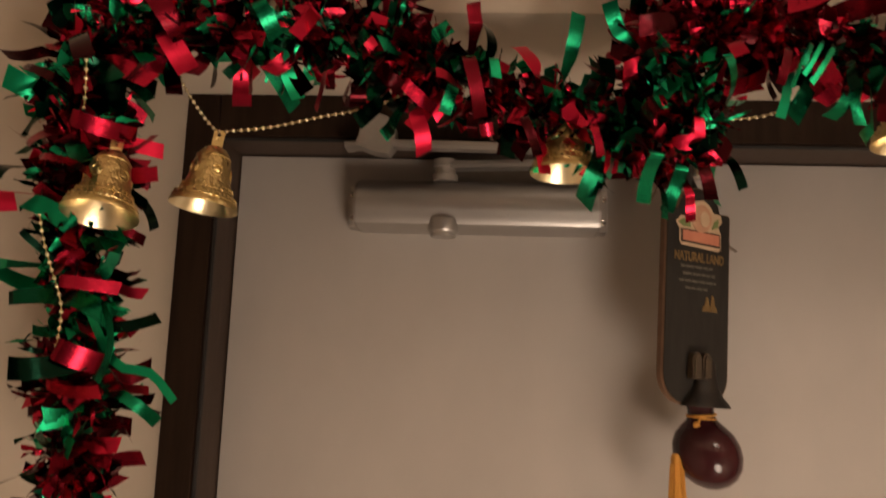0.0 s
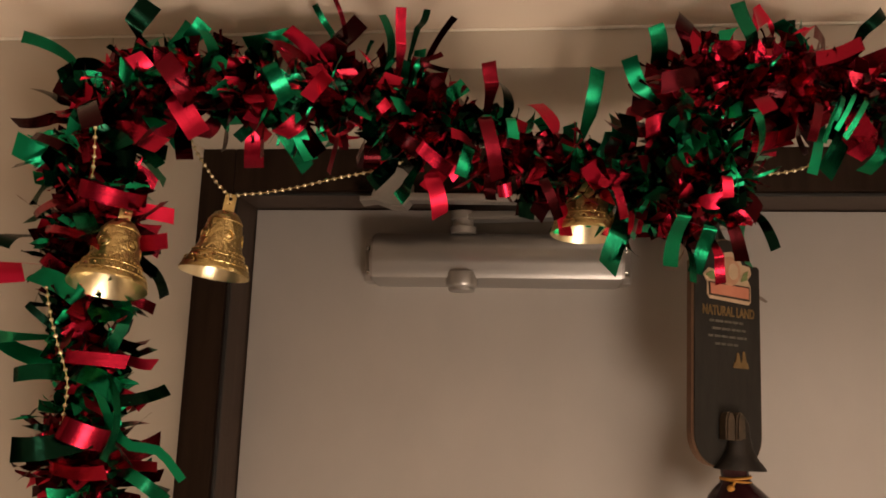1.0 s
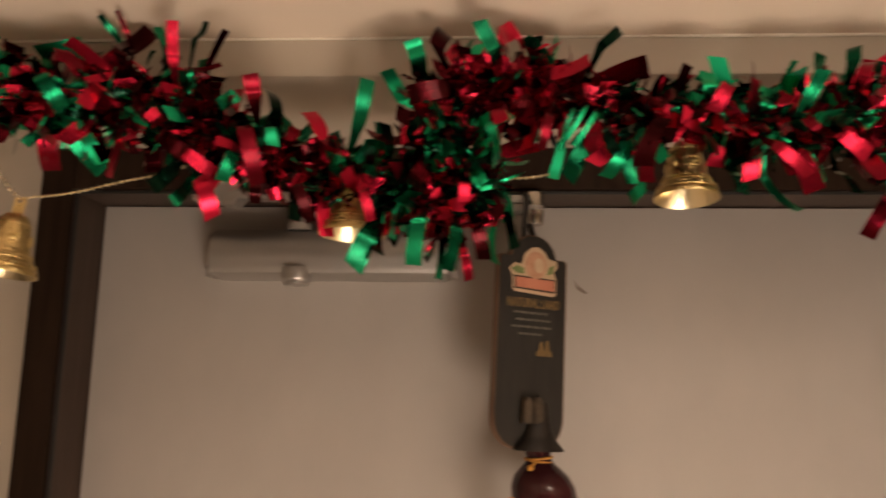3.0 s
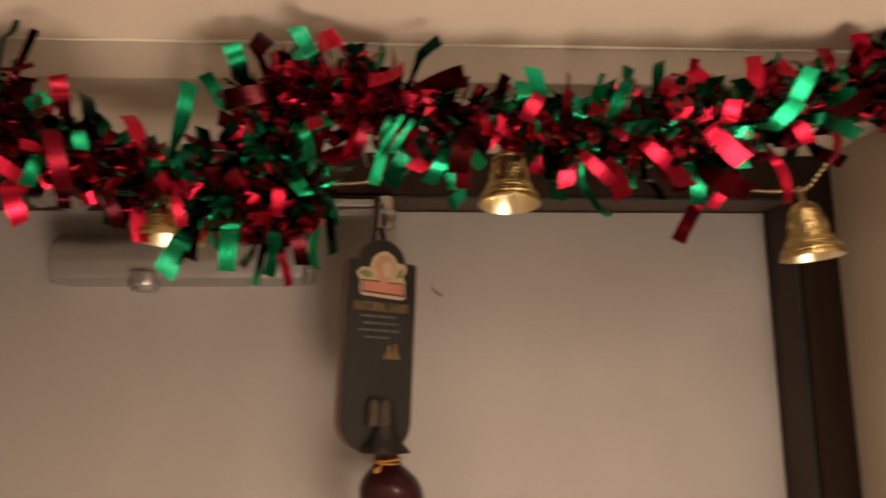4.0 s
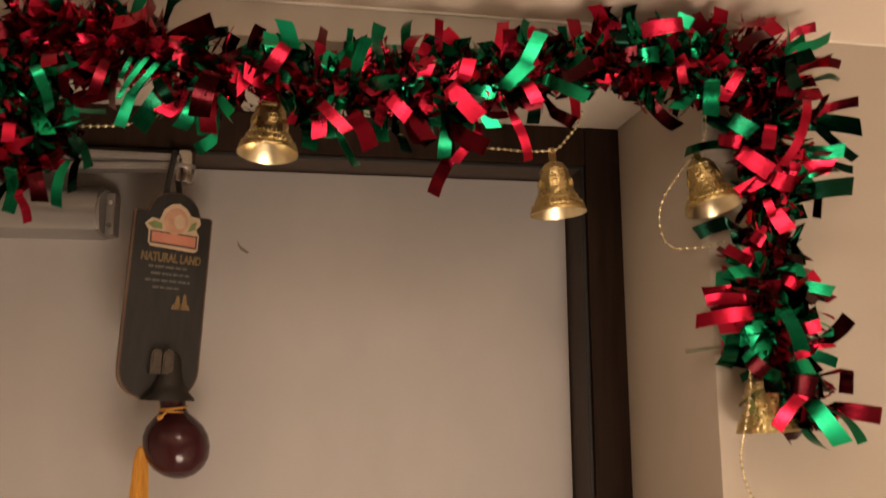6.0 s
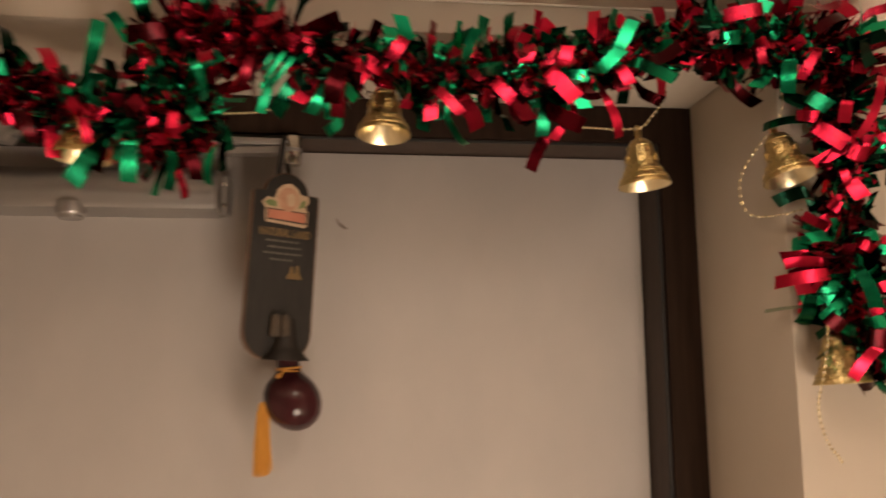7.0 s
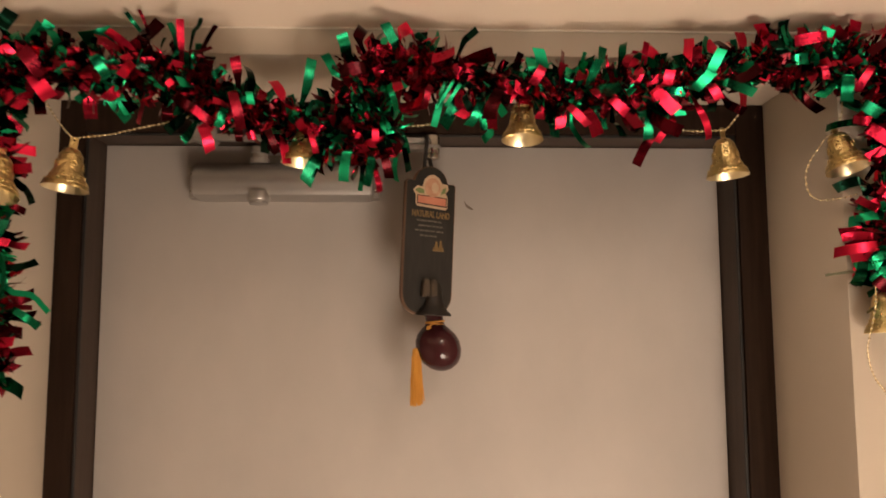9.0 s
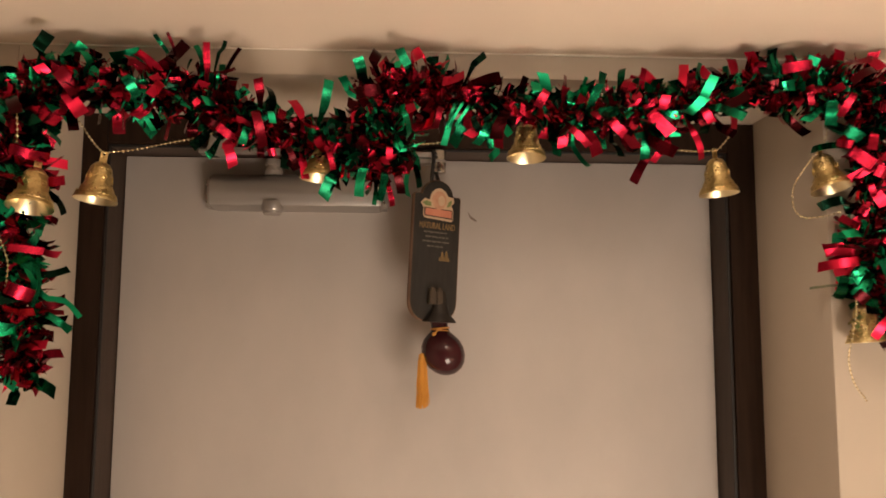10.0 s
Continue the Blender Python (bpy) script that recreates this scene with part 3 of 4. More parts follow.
chain = thing("bead_chain", "thin string of tiny pale gold beads wound through the garland", "bead chain")
bead_swag([(-0.378, -0.262, 2.040), (-0.367, -0.260, 2.020), (-0.3465, -0.262, 1.9955), (-0.332, -0.262, 1.9945), (-0.308, -0.260, 1.998), (-0.276, -0.258, 2.006), (-0.240, -0.258, 2.014), (-0.215, -0.262, 2.024)], chain)
bead_swag([(-0.0230, -0.2500, 2.0100), (-0.0060, -0.2500, 2.0110), (0.0080, -0.2500, 2.0120), (0.0220, -0.2500, 2.0150), (0.0420, -0.2500, 2.0240), (0.0530, -0.2500, 2.0280), (0.0690, -0.2500, 2.0330)], chain)
bead_swag([(0.2730, -0.2320, 2.0130), (0.2890, -0.2320, 2.0130), (0.3090, -0.2320, 2.0120), (0.3270, -0.2320, 2.0130), (0.3360, -0.2320, 2.0150), (0.3450, -0.2320, 2.0250), (0.3530, -0.2320, 2.0350), (0.3580, -0.2320, 2.0470)], chain)
bead_swag([(0.4550, -0.2520, 2.0540), (0.4530, -0.2520, 2.0410), (0.4520, -0.2520, 2.0270), (0.4450, -0.2520, 2.0120), (0.4340, -0.2520, 2.0010), (0.4240, -0.2520, 1.9880), (0.4150, -0.2520, 1.9750), (0.4100, -0.2520, 1.9620), (0.4100, -0.2520, 1.9500), (0.4130, -0.2520, 1.9400), (0.4210, -0.2520, 1.9340), (0.4320, -0.2520, 1.9340), (0.4470, -0.2520, 1.9360), (0.4630, -0.2520, 1.9400)], chain, 0.0062, 0.00120)
bead_swag([(0.4570, -0.2850, 1.8420), (0.4600, -0.2790, 1.8280), (0.4600, -0.2720, 1.8070), (0.4590, -0.2660, 1.7900), (0.4610, -0.2590, 1.7770), (0.4670, -0.2530, 1.7600), (0.4760, -0.2470, 1.7460), (0.4870, -0.2400, 1.7370), (0.4940, -0.2340, 1.7310)], chain, 0.0052, 0.00125)
bead_swag([(-0.4070, -0.318, 2.020), (-0.4050, -0.319, 2.002), (-0.4060, -0.317, 1.990)], chain)
bead_swag([(-0.4300, -0.312, 1.930), (-0.4250, -0.313, 1.912), (-0.4170, -0.314, 1.893), (-0.4110, -0.313, 1.878), (-0.4090, -0.312, 1.866), (-0.4110, -0.310, 1.848)], chain)


# ---- tinsel garland ----
# centre line as x, y, z and the reach of the strips
RUN = [(-0.404, -0.285, 1.752, 0.036), (-0.410, -0.287, 1.800, 0.050), (-0.413, -0.288, 1.850, 0.046), (-0.418, -0.288, 1.905, 0.036), (-0.421, -0.290, 1.950, 0.054),
       (-0.424, -0.290, 2.000, 0.054), (-0.424, -0.288, 2.045, 0.052), (-0.385, -0.284, 2.068, 0.046), (-0.320, -0.278, 2.055, 0.044), (-0.255, -0.275, 2.055, 0.056),
       (-0.185, -0.272, 2.028, 0.044), (-0.123, -0.272, 2.006, 0.041), (-0.082, -0.272, 1.996, 0.046), (-0.040, -0.270, 1.990, 0.046), (-0.036, -0.272, 2.018, 0.046),
       (-0.058, -0.276, 2.044, 0.050), (-0.028, -0.277, 2.066, 0.050), (0.016, -0.276, 2.064, 0.046), (0.052, -0.274, 2.050, 0.044),
       (0.107, -0.272, 2.043, 0.042)]
RUN += [(0.180, -0.270, 2.046, 0.046), (0.243, -0.270, 2.050, 0.048), (0.306, -0.270, 2.062, 0.044), (0.370, -0.272, 2.078, 0.044), (0.434, -0.275, 2.076, 0.050),
        (0.485, -0.276, 2.072, 0.052), (0.497, -0.275, 2.030, 0.056), (0.496, -0.274, 1.980, 0.056), (0.487, -0.268, 1.937, 0.021), (0.489, -0.270, 1.880, 0.058),
        (0.501, -0.268, 1.832, 0.050), (0.516, -0.266, 1.806, 0.026)]
STEPS = 620
line = smooth_line([r[:3] for r in RUN], STEPS)
reach_of = np.interp(np.linspace(0, 1, STEPS), np.linspace(0, 1, len(RUN)), [r[3] for r in RUN])

garland = thing("tinsel_garland", "red and green foil tinsel garland round the door opening", "garland")
bm = bmesh.new()
tube(bm, [p + 0.0012 * Vector((math.sin(i * 0.9), math.cos(i * 0.9), math.sin(i * 0.7))) for i, p in enumerate(line)], 0.0016, 6)
part("core_wire", bm, M_WIRE, garland, "thin dark twisted wire")


def strip_uv(me, faces_per_strip):
    """u across each strip, v along it."""
    uv = me.uv_layers.new(name="strip").data
    n = faces_per_strip
    for f in me.polygons:
        k = f.index % n
        for c, q in zip(f.loop_indices, ((0, k), (1, k), (1, k + 1), (0, k + 1))):
            uv[c].uv = (q[0] + 3.7 * (f.index // n), q[1] / n)


def ribbon(name, verts, n, colour):
    me = bpy.data.meshes.new(name)
    me.from_pydata(verts, [], [(2 * i, 2 * i + 1, 2 * i + 3, 2 * i + 2) for i in range(n)])
    me.materials.append({"red": M_RED, "green": M_GREEN, "olive": M_TWIG}[colour])
    me.shade_smooth()
    strip_uv(me, n)
    return me


def strip_mesh(seed, broad):
    """A foil strip of unit length along +z: a narrow crinkled stem that opens into a flat cut tip and bows; thin ones are twisted."""
    rnd = random.Random(seed)
    n = 10
    thin = broad < 0.15
    twist = rnd.uniform(-560, 560) if thin else rnd.uniform(-110, 110)
    bow, swing = rnd.uniform(-1.5, 1.5), rnd.uniform(-0.7, 0.7)
    opens = rnd.uniform(0.22, 0.42)
    skew = rnd.uniform(-0.03, 0.03)
    crinkle = 0.05 if thin else 0.018
    verts, x, y, z, tilt, sway = [], 0.0, 0.0, 0.0, -0.3 * bow, -0.3 * swing
    for i in range(n + 1):
        t = i / n
        w = broad * (0.34 + 0.66 * min(1.0, max(0.0, (t - opens) / 0.14))) / 2
        a = radians(twist * (t if thin else max(0.0, 1 - t / 0.75)))
        for s in (-1, 1):
            verts.append((x + s * w * math.cos(a), y + s * w * math.sin(a) + crinkle * rnd.uniform(-0.5, 0.5) * (1 - 0.7 * t), z + (s * skew if i == n else 0)))
        tilt += bow * 0.10
        sway += swing * 0.10
        x += math.sin(sway) / n
        y += math.sin(tilt) / n
        z += math.cos(tilt) * math.cos(sway) / n
    return verts, [(2 * i, 2 * i + 1, 2 * i + 3, 2 * i + 2) for i in range(n)]


KINDS = [strip_mesh(100 + k, (0.22, 0.25, 0.23, 0.07, 0.20, 0.04)[k % 6]) for k in range(24)]
MESHES = {}
THIN = [k for k in range(24) if k % 6 in (3, 5)]
BROAD = [k for k in range(24) if k not in THIN]
for k, (v, fs) in enumerate(KINDS):
    for colour in ("red", "green"):
        MESHES[k, colour] = ribbon("tinsel_strip", v, 10, colour)


BELL_SPOTS = [(-0.344, -0.262, 1.961, 0.024), (-0.391, -0.316, 1.938, 0.020), (-0.116, -0.278, 1.966, 0.012), (0.112, -0.264, 2.010, 0.021),
              (0.333, -0.231, 1.984, 0.025), (0.443, -0.258, 1.982, 0.020), (0.4535, -0.256, 2.030, 0.010)]


def fits(tip):
    """Inside the hall: clear of the ceiling and of the wall round the opening."""
    if tip.z > CEIL - 0.004:
        return False
    for x, y, z, reach in BELL_SPOTS:
        if abs(tip.x - x) < reach and abs(tip.z - z) < reach + 0.002 and tip.y < y + 0.014:
            return False
    return tip.y < DEPTH - 0.003 or (-HL + 0.004 < tip.x < HR - 0.004 and tip.z < SOFFIT - 0.004)


loose = {"red": ([], []), "green": ([], [])}
singles = 0


def place(k, colour, m, single):
    global singles
    if single and singles < 80:
        ob = new("tinsel_strip", MESHES[k, colour])
        ob.parent = garland
        ob.matrix_basis = m
        singles += 1
        return
    verts, faces = loose[colour]
    v, fs = KINDS[k]
    n = len(verts)
    verts += [m @ Vector(p) for p in v]
    faces += [[i + n for i in f] for f in fs]


rnd = random.Random(77)
COUNT = 5200
for q in range(COUNT):
    i = rnd.randrange(STEPS)
    if noise.noise(Vector((line[i].x * 22, 9.0, line[i].z * 22))) < rnd.uniform(-0.9, 0.1) and rnd.random() < 0.5:
        continue
    p, reach = line[i], reach_of[i]
    along = (line[min(STEPS - 1, i + 1)] - line[max(0, i - 1)]).normalized()
    for attempt in range(8):
        d = Vector((rnd.gauss(0, 1), rnd.gauss(0, 1), rnd.gauss(0, 1)))
        d -= along * d.dot(along) * rnd.uniform(0.2, 0.9)
        d.normalize()
        if q < 700 and d.y < -0.25:
            continue
        length = reach * (rnd.uniform(0.72, 1.02) if q < 700 else rnd.uniform(0.34, 0.66) if q < 3300 else rnd.uniform(0.30, 0.76))
        if d.y < 0:
            length = min(length, (0.013 if q < 3300 else 0.028) / max(0.05, -d.y))
        tip = p + d * length
        if fits(tip) and fits(p + d * length * 0.8) and fits(p + d * length * 0.5):
            break
    else:
        continue
    patch = 0.55 * noise.noise(Vector((p.x * 26, p.z * 26, 3.0))) + 0.35 * noise.noise(Vector((tip.x * 60, tip.y * 60, tip.z * 60)))
    colour = "red" if patch + rnd.gauss(0, 0.25) > -0.06 else "green"
    m = Matrix.Translation(p + d * 0.002) @ d.to_track_quat("Z", "Y").to_matrix().to_4x4() @ Matrix.Rotation(rnd.uniform(0, 6.283), 4, "Z") @ Matrix.Diagonal((0.050, 0.050, length, 1))
    place(rnd.choice(THIN) if q > 3300 else rnd.choice(BROAD) if q < 2900 else rnd.randrange(24), colour, m, d.y < -0.15 and -0.30 < p.x < 0.45)


HALL_SIDE = Vector((0.0, -1.0, 1.83))     # where the hall lies, seen from the garland


def flag(tip, base, width, colour, turn=""):
    """One broad strip whose flat tip stands out of the mass. A lit one faces half way between the lamp and the hall, a dull one turns from the lamp."""
    tip, base = Vector(tip), Vector(base)
    mid = (tip + base) / 2 + Vector((0, -0.004, 0))
    h = ((LAMP_AT + Vector((0, 0, -0.04)) - mid).normalized() + (HALL_SIDE - mid).normalized()).normalized()
    phase = 37 * tip.x + 53 * tip.z
    if turn == "dull":
        h = (h + Vector((0.5 * math.sin(phase), -0.2, 0.9 if math.sin(3 * phase) > 0 else -0.9))).normalized()
    elif not turn:
        h = (h + 0.85 * Vector((math.sin(phase * 2.1), 0.0, math.cos(phase * 1.7)))).normalized()
    d = tip - base
    if abs(h.y) > 0.3:
        d.y = max(-0.9, min(0.9, -(d.x * h.x + d.z * h.z) / (h.y * max(1e-6, Vector((d.x, d.z)).length)))) * Vector((d.x, d.z)).length
    half = d / 2
    base, tip = mid - half, mid + half
    base.z, tip.z = min(base.z, CEIL - 0.007), min(tip.z, CEIL - 0.007)
    near = min(line, key=lambda q: (q - base).length)
    root = base.lerp(near, 0.75) + Vector((0, 0.012, 0))
    side = d.cross(h).normalized()
    out = side.cross(d).normalized()
    out = -out if out.y > 0 else out
    L = d.length
    bow = (0.04 if turn == "lit" else 0.13) * L * (1 if math.sin(phase * 5) > -0.3 else -1)
    n, verts = 12, []
    for i in range(n + 1):
        t = i / n
        if t < 0.34:
            p = root.lerp(base, t / 0.34)
            w = width * (0.34 + 0.62 * (t / 0.34) ** 2) / 2
        else:
            u = (t - 0.34) / 0.66
            p = base.lerp(tip, u) + out * bow * 4 * u * (1 - u)
            w = width * (0.96 + 0.08 * u) / 2
        s = (side + out * 0.22 * math.sin(phase + 2.2 * t) * (0.4 if turn == "lit" else 1.0)).normalized()
        cut = d.normalized() * width * 0.12 * math.sin(phase * 9) if i == n else Vector()
        verts += [p - s * w - cut, p + s * w + cut]
    new("tinsel_strip", ribbon("tinsel_strip", verts, n, colour)).parent = garland


def curl_strip(points, width, colour):
    """A narrow strip that hangs out of the mass in a long curve."""
    pts = smooth_line(points, 14)
    verts = []
    for i, p in enumerate(pts):
        d = (pts[min(13, i + 1)] - pts[max(0, i - 1)]).normalized()
        side = d.cross(Vector((0.2, 1, 0.1))).normalized() * width / 2
        verts += [p - side, p + side]
    new("tinsel_strip", ribbon("tinsel_strip", verts, 13, colour)).parent = garland


curl_strip([(0.480, -0.262, 1.868), (0.465, -0.252, 1.860), (0.448, -0.246, 1.858), (0.4300, -0.243, 1.8555)], 0.0030, "olive")
curl_strip([(-0.405, -0.300, 1.885), (-0.392, -0.304, 1.860), (-0.376, -0.304, 1.838), (-0.358, -0.300, 1.834), (-0.344, -0.296, 1.818)], 0.0058, "green")
curl_strip([(-0.400, -0.296, 1.880), (-0.384, -0.306, 1.866), (-0.380, -0.308, 1.846), (-0.388, -0.304, 1.828)], 0.0050, "green")
flag((-0.169, -0.284, 2.062), (-0.162, -0.276, 2.044), 0.0110, "green")
flag((-0.133, -0.302, 1.970), (-0.142, -0.294, 1.992), 0.0077, "red", "lit")
flag((-0.106, -0.266, 2.076), (-0.111, -0.258, 2.047), 0.0104, "green", "lit")
flag((-0.106, -0.297, 1.941), (-0.098, -0.289, 1.963), 0.0132, "green", "lit")
flag((-0.090, -0.289, 1.950), (-0.094, -0.281, 1.974), 0.0096, "red")
flag((-0.096, -0.302, 1.970), (-0.101, -0.294, 1.989), 0.0066, "red", "lit")
flag((-0.070, -0.302, 1.944), (-0.065, -0.294, 1.969), 0.0108, "green", "dull")
flag((-0.159, -0.302, 2.018), (-0.161, -0.294, 2.030), 0.0078, "green", "lit")
flag((-0.074, -0.298, 2.050), (-0.048, -0.290, 2.060), 0.0121, "red", "lit")
flag((-0.090, -0.284, 2.072), (-0.081, -0.276, 2.058), 0.0096, "green", "dull")
flag((-0.065, -0.302, 2.035), (-0.075, -0.294, 2.022), 0.0084, "green")
flag((-0.070, -0.302, 1.989), (-0.062, -0.294, 2.007), 0.0110, "red")
flag((-0.053, -0.284, 2.105), (-0.058, -0.276, 2.089), 0.0120, "red", "dull")
flag((-0.074, -0.284, 2.093), (-0.070, -0.276, 2.077), 0.0120, "green", "dull")
flag((-0.030, -0.303, 2.098), (-0.020, -0.295, 2.081), 0.0108, "green", "lit")
flag((-0.006, -0.289, 2.105), (-0.016, -0.281, 2.093), 0.0120, "red")
flag((-0.039, -0.284, 2.077), (-0.013, -0.276, 2.081), 0.0120, "red", "lit")
flag((0.009, -0.284, 2.101), (0.005, -0.276, 2.082), 0.0072, "green", "dull")
flag((0.062, -0.285, 2.102), (0.049, -0.277, 2.090), 0.0072, "green")
flag((0.016, -0.302, 2.067), (0.038, -0.294, 2.072), 0.0108, "red")
flag((0.078, -0.279, 2.074), (0.048, -0.271, 2.070), 0.0145, "red")
flag((0.061, -0.284, 2.053), (0.034, -0.276, 2.057), 0.0132, "red", "lit")
flag((0.108, -0.279, 2.074), (0.069, -0.271, 2.042), 0.0096, "green")
flag((0.116, -0.289, 2.072), (0.117, -0.281, 2.060), 0.0108, "green", "dull")
flag((0.116, -0.294, 2.042), (0.127, -0.286, 2.061), 0.0096, "red", "lit")
flag((0.018, -0.274, 2.004), (0.024, -0.266, 2.027), 0.0072, "green", "lit")
flag((0.028, -0.266, 2.006), (0.046, -0.258, 2.040), 0.0120, "green", "lit")
flag((0.025, -0.294, 2.024), (0.038, -0.286, 2.047), 0.0030, "green", "lit")
flag((0.020, -0.289, 2.018), (0.033, -0.281, 2.048), 0.0030, "green", "lit")
flag((0.029, -0.294, 2.019), (0.045, -0.286, 2.044), 0.0036, "green", "lit")
flag((0.023, -0.299, 2.028), (0.029, -0.291, 2.043), 0.0030, "green", "lit")
flag((0.008, -0.302, 2.015), (0.014, -0.294, 2.038), 0.0066, "red", "lit")
flag((-0.016, -0.302, 2.030), (-0.019, -0.294, 2.047), 0.0096, "red")
flag((-0.020, -0.302, 2.007), (-0.024, -0.294, 2.029), 0.0072, "green")
flag((0.071, -0.266, 2.003), (0.067, -0.258, 2.022), 0.0078, "green", "lit")
flag((0.068, -0.269, 1.990), (0.078, -0.261, 2.001), 0.0084, "green")
flag((0.072, -0.302, 2.007), (0.082, -0.294, 2.032), 0.0132, "red")
flag((0.077, -0.289, 2.000), (0.080, -0.281, 2.022), 0.0110, "red")
flag((-0.039, -0.302, 1.982), (-0.039, -0.294, 1.995), 0.0071, "red", "lit")
flag((-0.026, -0.279, 1.950), (-0.032, -0.271, 1.975), 0.0096, "red", "lit")
flag((-0.036, -0.274, 1.938), (-0.039, -0.266, 1.953), 0.0060, "red")
flag((-0.019, -0.266, 1.949), (-0.017, -0.258, 1.983), 0.0072, "green")
flag((-0.007, -0.266, 1.957), (-0.012, -0.258, 1.986), 0.0060, "green")
flag((-0.050, -0.274, 1.945), (-0.044, -0.266, 1.969), 0.0084, "green")
flag((-0.055, -0.269, 1.937), (-0.055, -0.261, 1.966), 0.0048, "green", "dull")
flag((0.055, -0.302, 2.015), (0.047, -0.294, 2.026), 0.0072, "green")
flag((0.191, -0.284, 2.086), (0.191, -0.276, 2.060), 0.0108, "green")
flag((0.181, -0.294, 2.065), (0.174, -0.286, 2.043), 0.0084, "green")
flag((0.170, -0.279, 2.077), (0.167, -0.271, 2.050), 0.0042, "green", "dull")
flag((0.219, -0.289, 2.078), (0.210, -0.281, 2.065), 0.0084, "red")
flag((0.232, -0.283, 2.087), (0.234, -0.275, 2.063), 0.0060, "red", "dull")
flag((0.230, -0.294, 2.062), (0.212, -0.286, 2.047), 0.0084, "red")
flag((0.282, -0.287, 2.082), (0.283, -0.279, 2.061), 0.0104, "red", "dull")
flag((0.301, -0.308, 2.074), (0.289, -0.300, 2.049), 0.0098, "green", "lit")
flag((0.293, -0.304, 2.053), (0.277, -0.296, 2.037), 0.0102, "green", "lit")
flag((0.252, -0.302, 2.055), (0.248, -0.294, 2.041), 0.0096, "red", "lit")
flag((0.261, -0.289, 2.017), (0.240, -0.281, 2.041), 0.0130, "red", "lit")
flag((0.285, -0.279, 2.026), (0.266, -0.271, 2.025), 0.0091, "red")
flag((0.268, -0.274, 1.998), (0.243, -0.266, 2.019), 0.0143, "red")
flag((0.247, -0.269, 1.991), (0.265, -0.261, 2.014), 0.0072, "red", "lit")
flag((0.229, -0.269, 2.003), (0.223, -0.261, 2.021), 0.0102, "green", "lit")
flag((0.240, -0.262, 1.995), (0.242, -0.254, 2.017), 0.0097, "green", "lit")
flag((0.237, -0.236, 1.975), (0.249, -0.228, 2.002), 0.0102, "red")
flag((0.211, -0.289, 2.015), (0.196, -0.281, 2.030), 0.0104, "red", "lit")
flag((0.221, -0.274, 1.999), (0.213, -0.266, 2.024), 0.0117, "red")
flag((0.186, -0.274, 1.997), (0.173, -0.266, 2.019), 0.0130, "red")
flag((0.169, -0.302, 1.999), (0.151, -0.294, 2.017), 0.0084, "red", "lit")
flag((0.143, -0.254, 1.998), (0.141, -0.246, 2.017), 0.0130, "green")
flag((0.177, -0.254, 1.985), (0.165, -0.246, 2.015), 0.0052, "green", "dull")
flag((0.212, -0.264, 1.996), (0.205, -0.256, 2.014), 0.0084, "green", "dull")
flag((0.180, -0.302, 2.028), (0.206, -0.294, 2.044), 0.0084, "green")
flag((0.341, -0.302, 2.036), (0.304, -0.294, 2.039), 0.0090, "green")
flag((0.300, -0.302, 2.026), (0.293, -0.294, 2.040), 0.0090, "red", "lit")
flag((0.333, -0.279, 2.019), (0.320, -0.271, 2.030), 0.0091, "red")
flag((0.304, -0.269, 1.996), (0.290, -0.261, 2.022), 0.0072, "red")
flag((0.338, -0.302, 2.057), (0.319, -0.294, 2.048), 0.0130, "red")
flag((0.212, -0.284, 2.090), (0.209, -0.276, 2.079), 0.0091, "green")
flag((0.158, -0.279, 2.066), (0.155, -0.271, 2.051), 0.0104, "green", "dull")
flag((-0.384, -0.314, 2.104), (-0.392, -0.306, 2.086), 0.0136, "green", "lit")
flag((-0.372, -0.305, 2.066), (-0.359, -0.297, 2.044), 0.0145, "red", "lit")
flag((-0.351, -0.294, 2.046), (-0.364, -0.286, 2.057), 0.0084, "red", "lit")
flag((-0.360, -0.289, 2.029), (-0.370, -0.281, 2.048), 0.0145, "red")
flag((-0.390, -0.271, 2.023), (-0.400, -0.263, 2.044), 0.0136, "red")
flag((-0.412, -0.289, 2.038), (-0.401, -0.281, 2.045), 0.0094, "green")
flag((-0.396, -0.325, 2.013), (-0.417, -0.317, 2.039), 0.0119, "red")
flag((-0.393, -0.303, 2.010), (-0.415, -0.295, 2.023), 0.0145, "green")
flag((-0.380, -0.284, 2.006), (-0.407, -0.276, 2.021), 0.0088, "green", "dull")
flag((-0.366, -0.274, 2.011), (-0.380, -0.266, 2.037), 0.0104, "red", "dull")
flag((-0.407, -0.314, 2.000), (-0.421, -0.306, 2.020), 0.0105, "red", "dull")
flag((-0.416, -0.314, 1.998), (-0.443, -0.306, 2.014), 0.0084, "red", "dull")
flag((-0.382, -0.313, 1.978), (-0.409, -0.305, 1.982), 0.0112, "red")
flag((-0.422, -0.314, 1.978), (-0.438, -0.306, 1.966), 0.0105, "red")
flag((-0.392, -0.324, 1.952), (-0.413, -0.316, 1.970), 0.0119, "green")
flag((-0.382, -0.266, 1.980), (-0.400, -0.258, 1.981), 0.0100, "red", "lit")
flag((-0.381, -0.279, 1.955), (-0.411, -0.271, 1.970), 0.0120, "red")
flag((-0.392, -0.329, 1.946), (-0.416, -0.321, 1.954), 0.0084, "red", "dull")
flag((-0.471, -0.294, 2.030), (-0.456, -0.286, 2.039), 0.0096, "red", "dull")
flag((-0.474, -0.284, 2.019), (-0.452, -0.276, 2.010), 0.0145, "green", "dull")
flag((-0.472, -0.294, 2.087), (-0.451, -0.286, 2.081), 0.0080, "green")
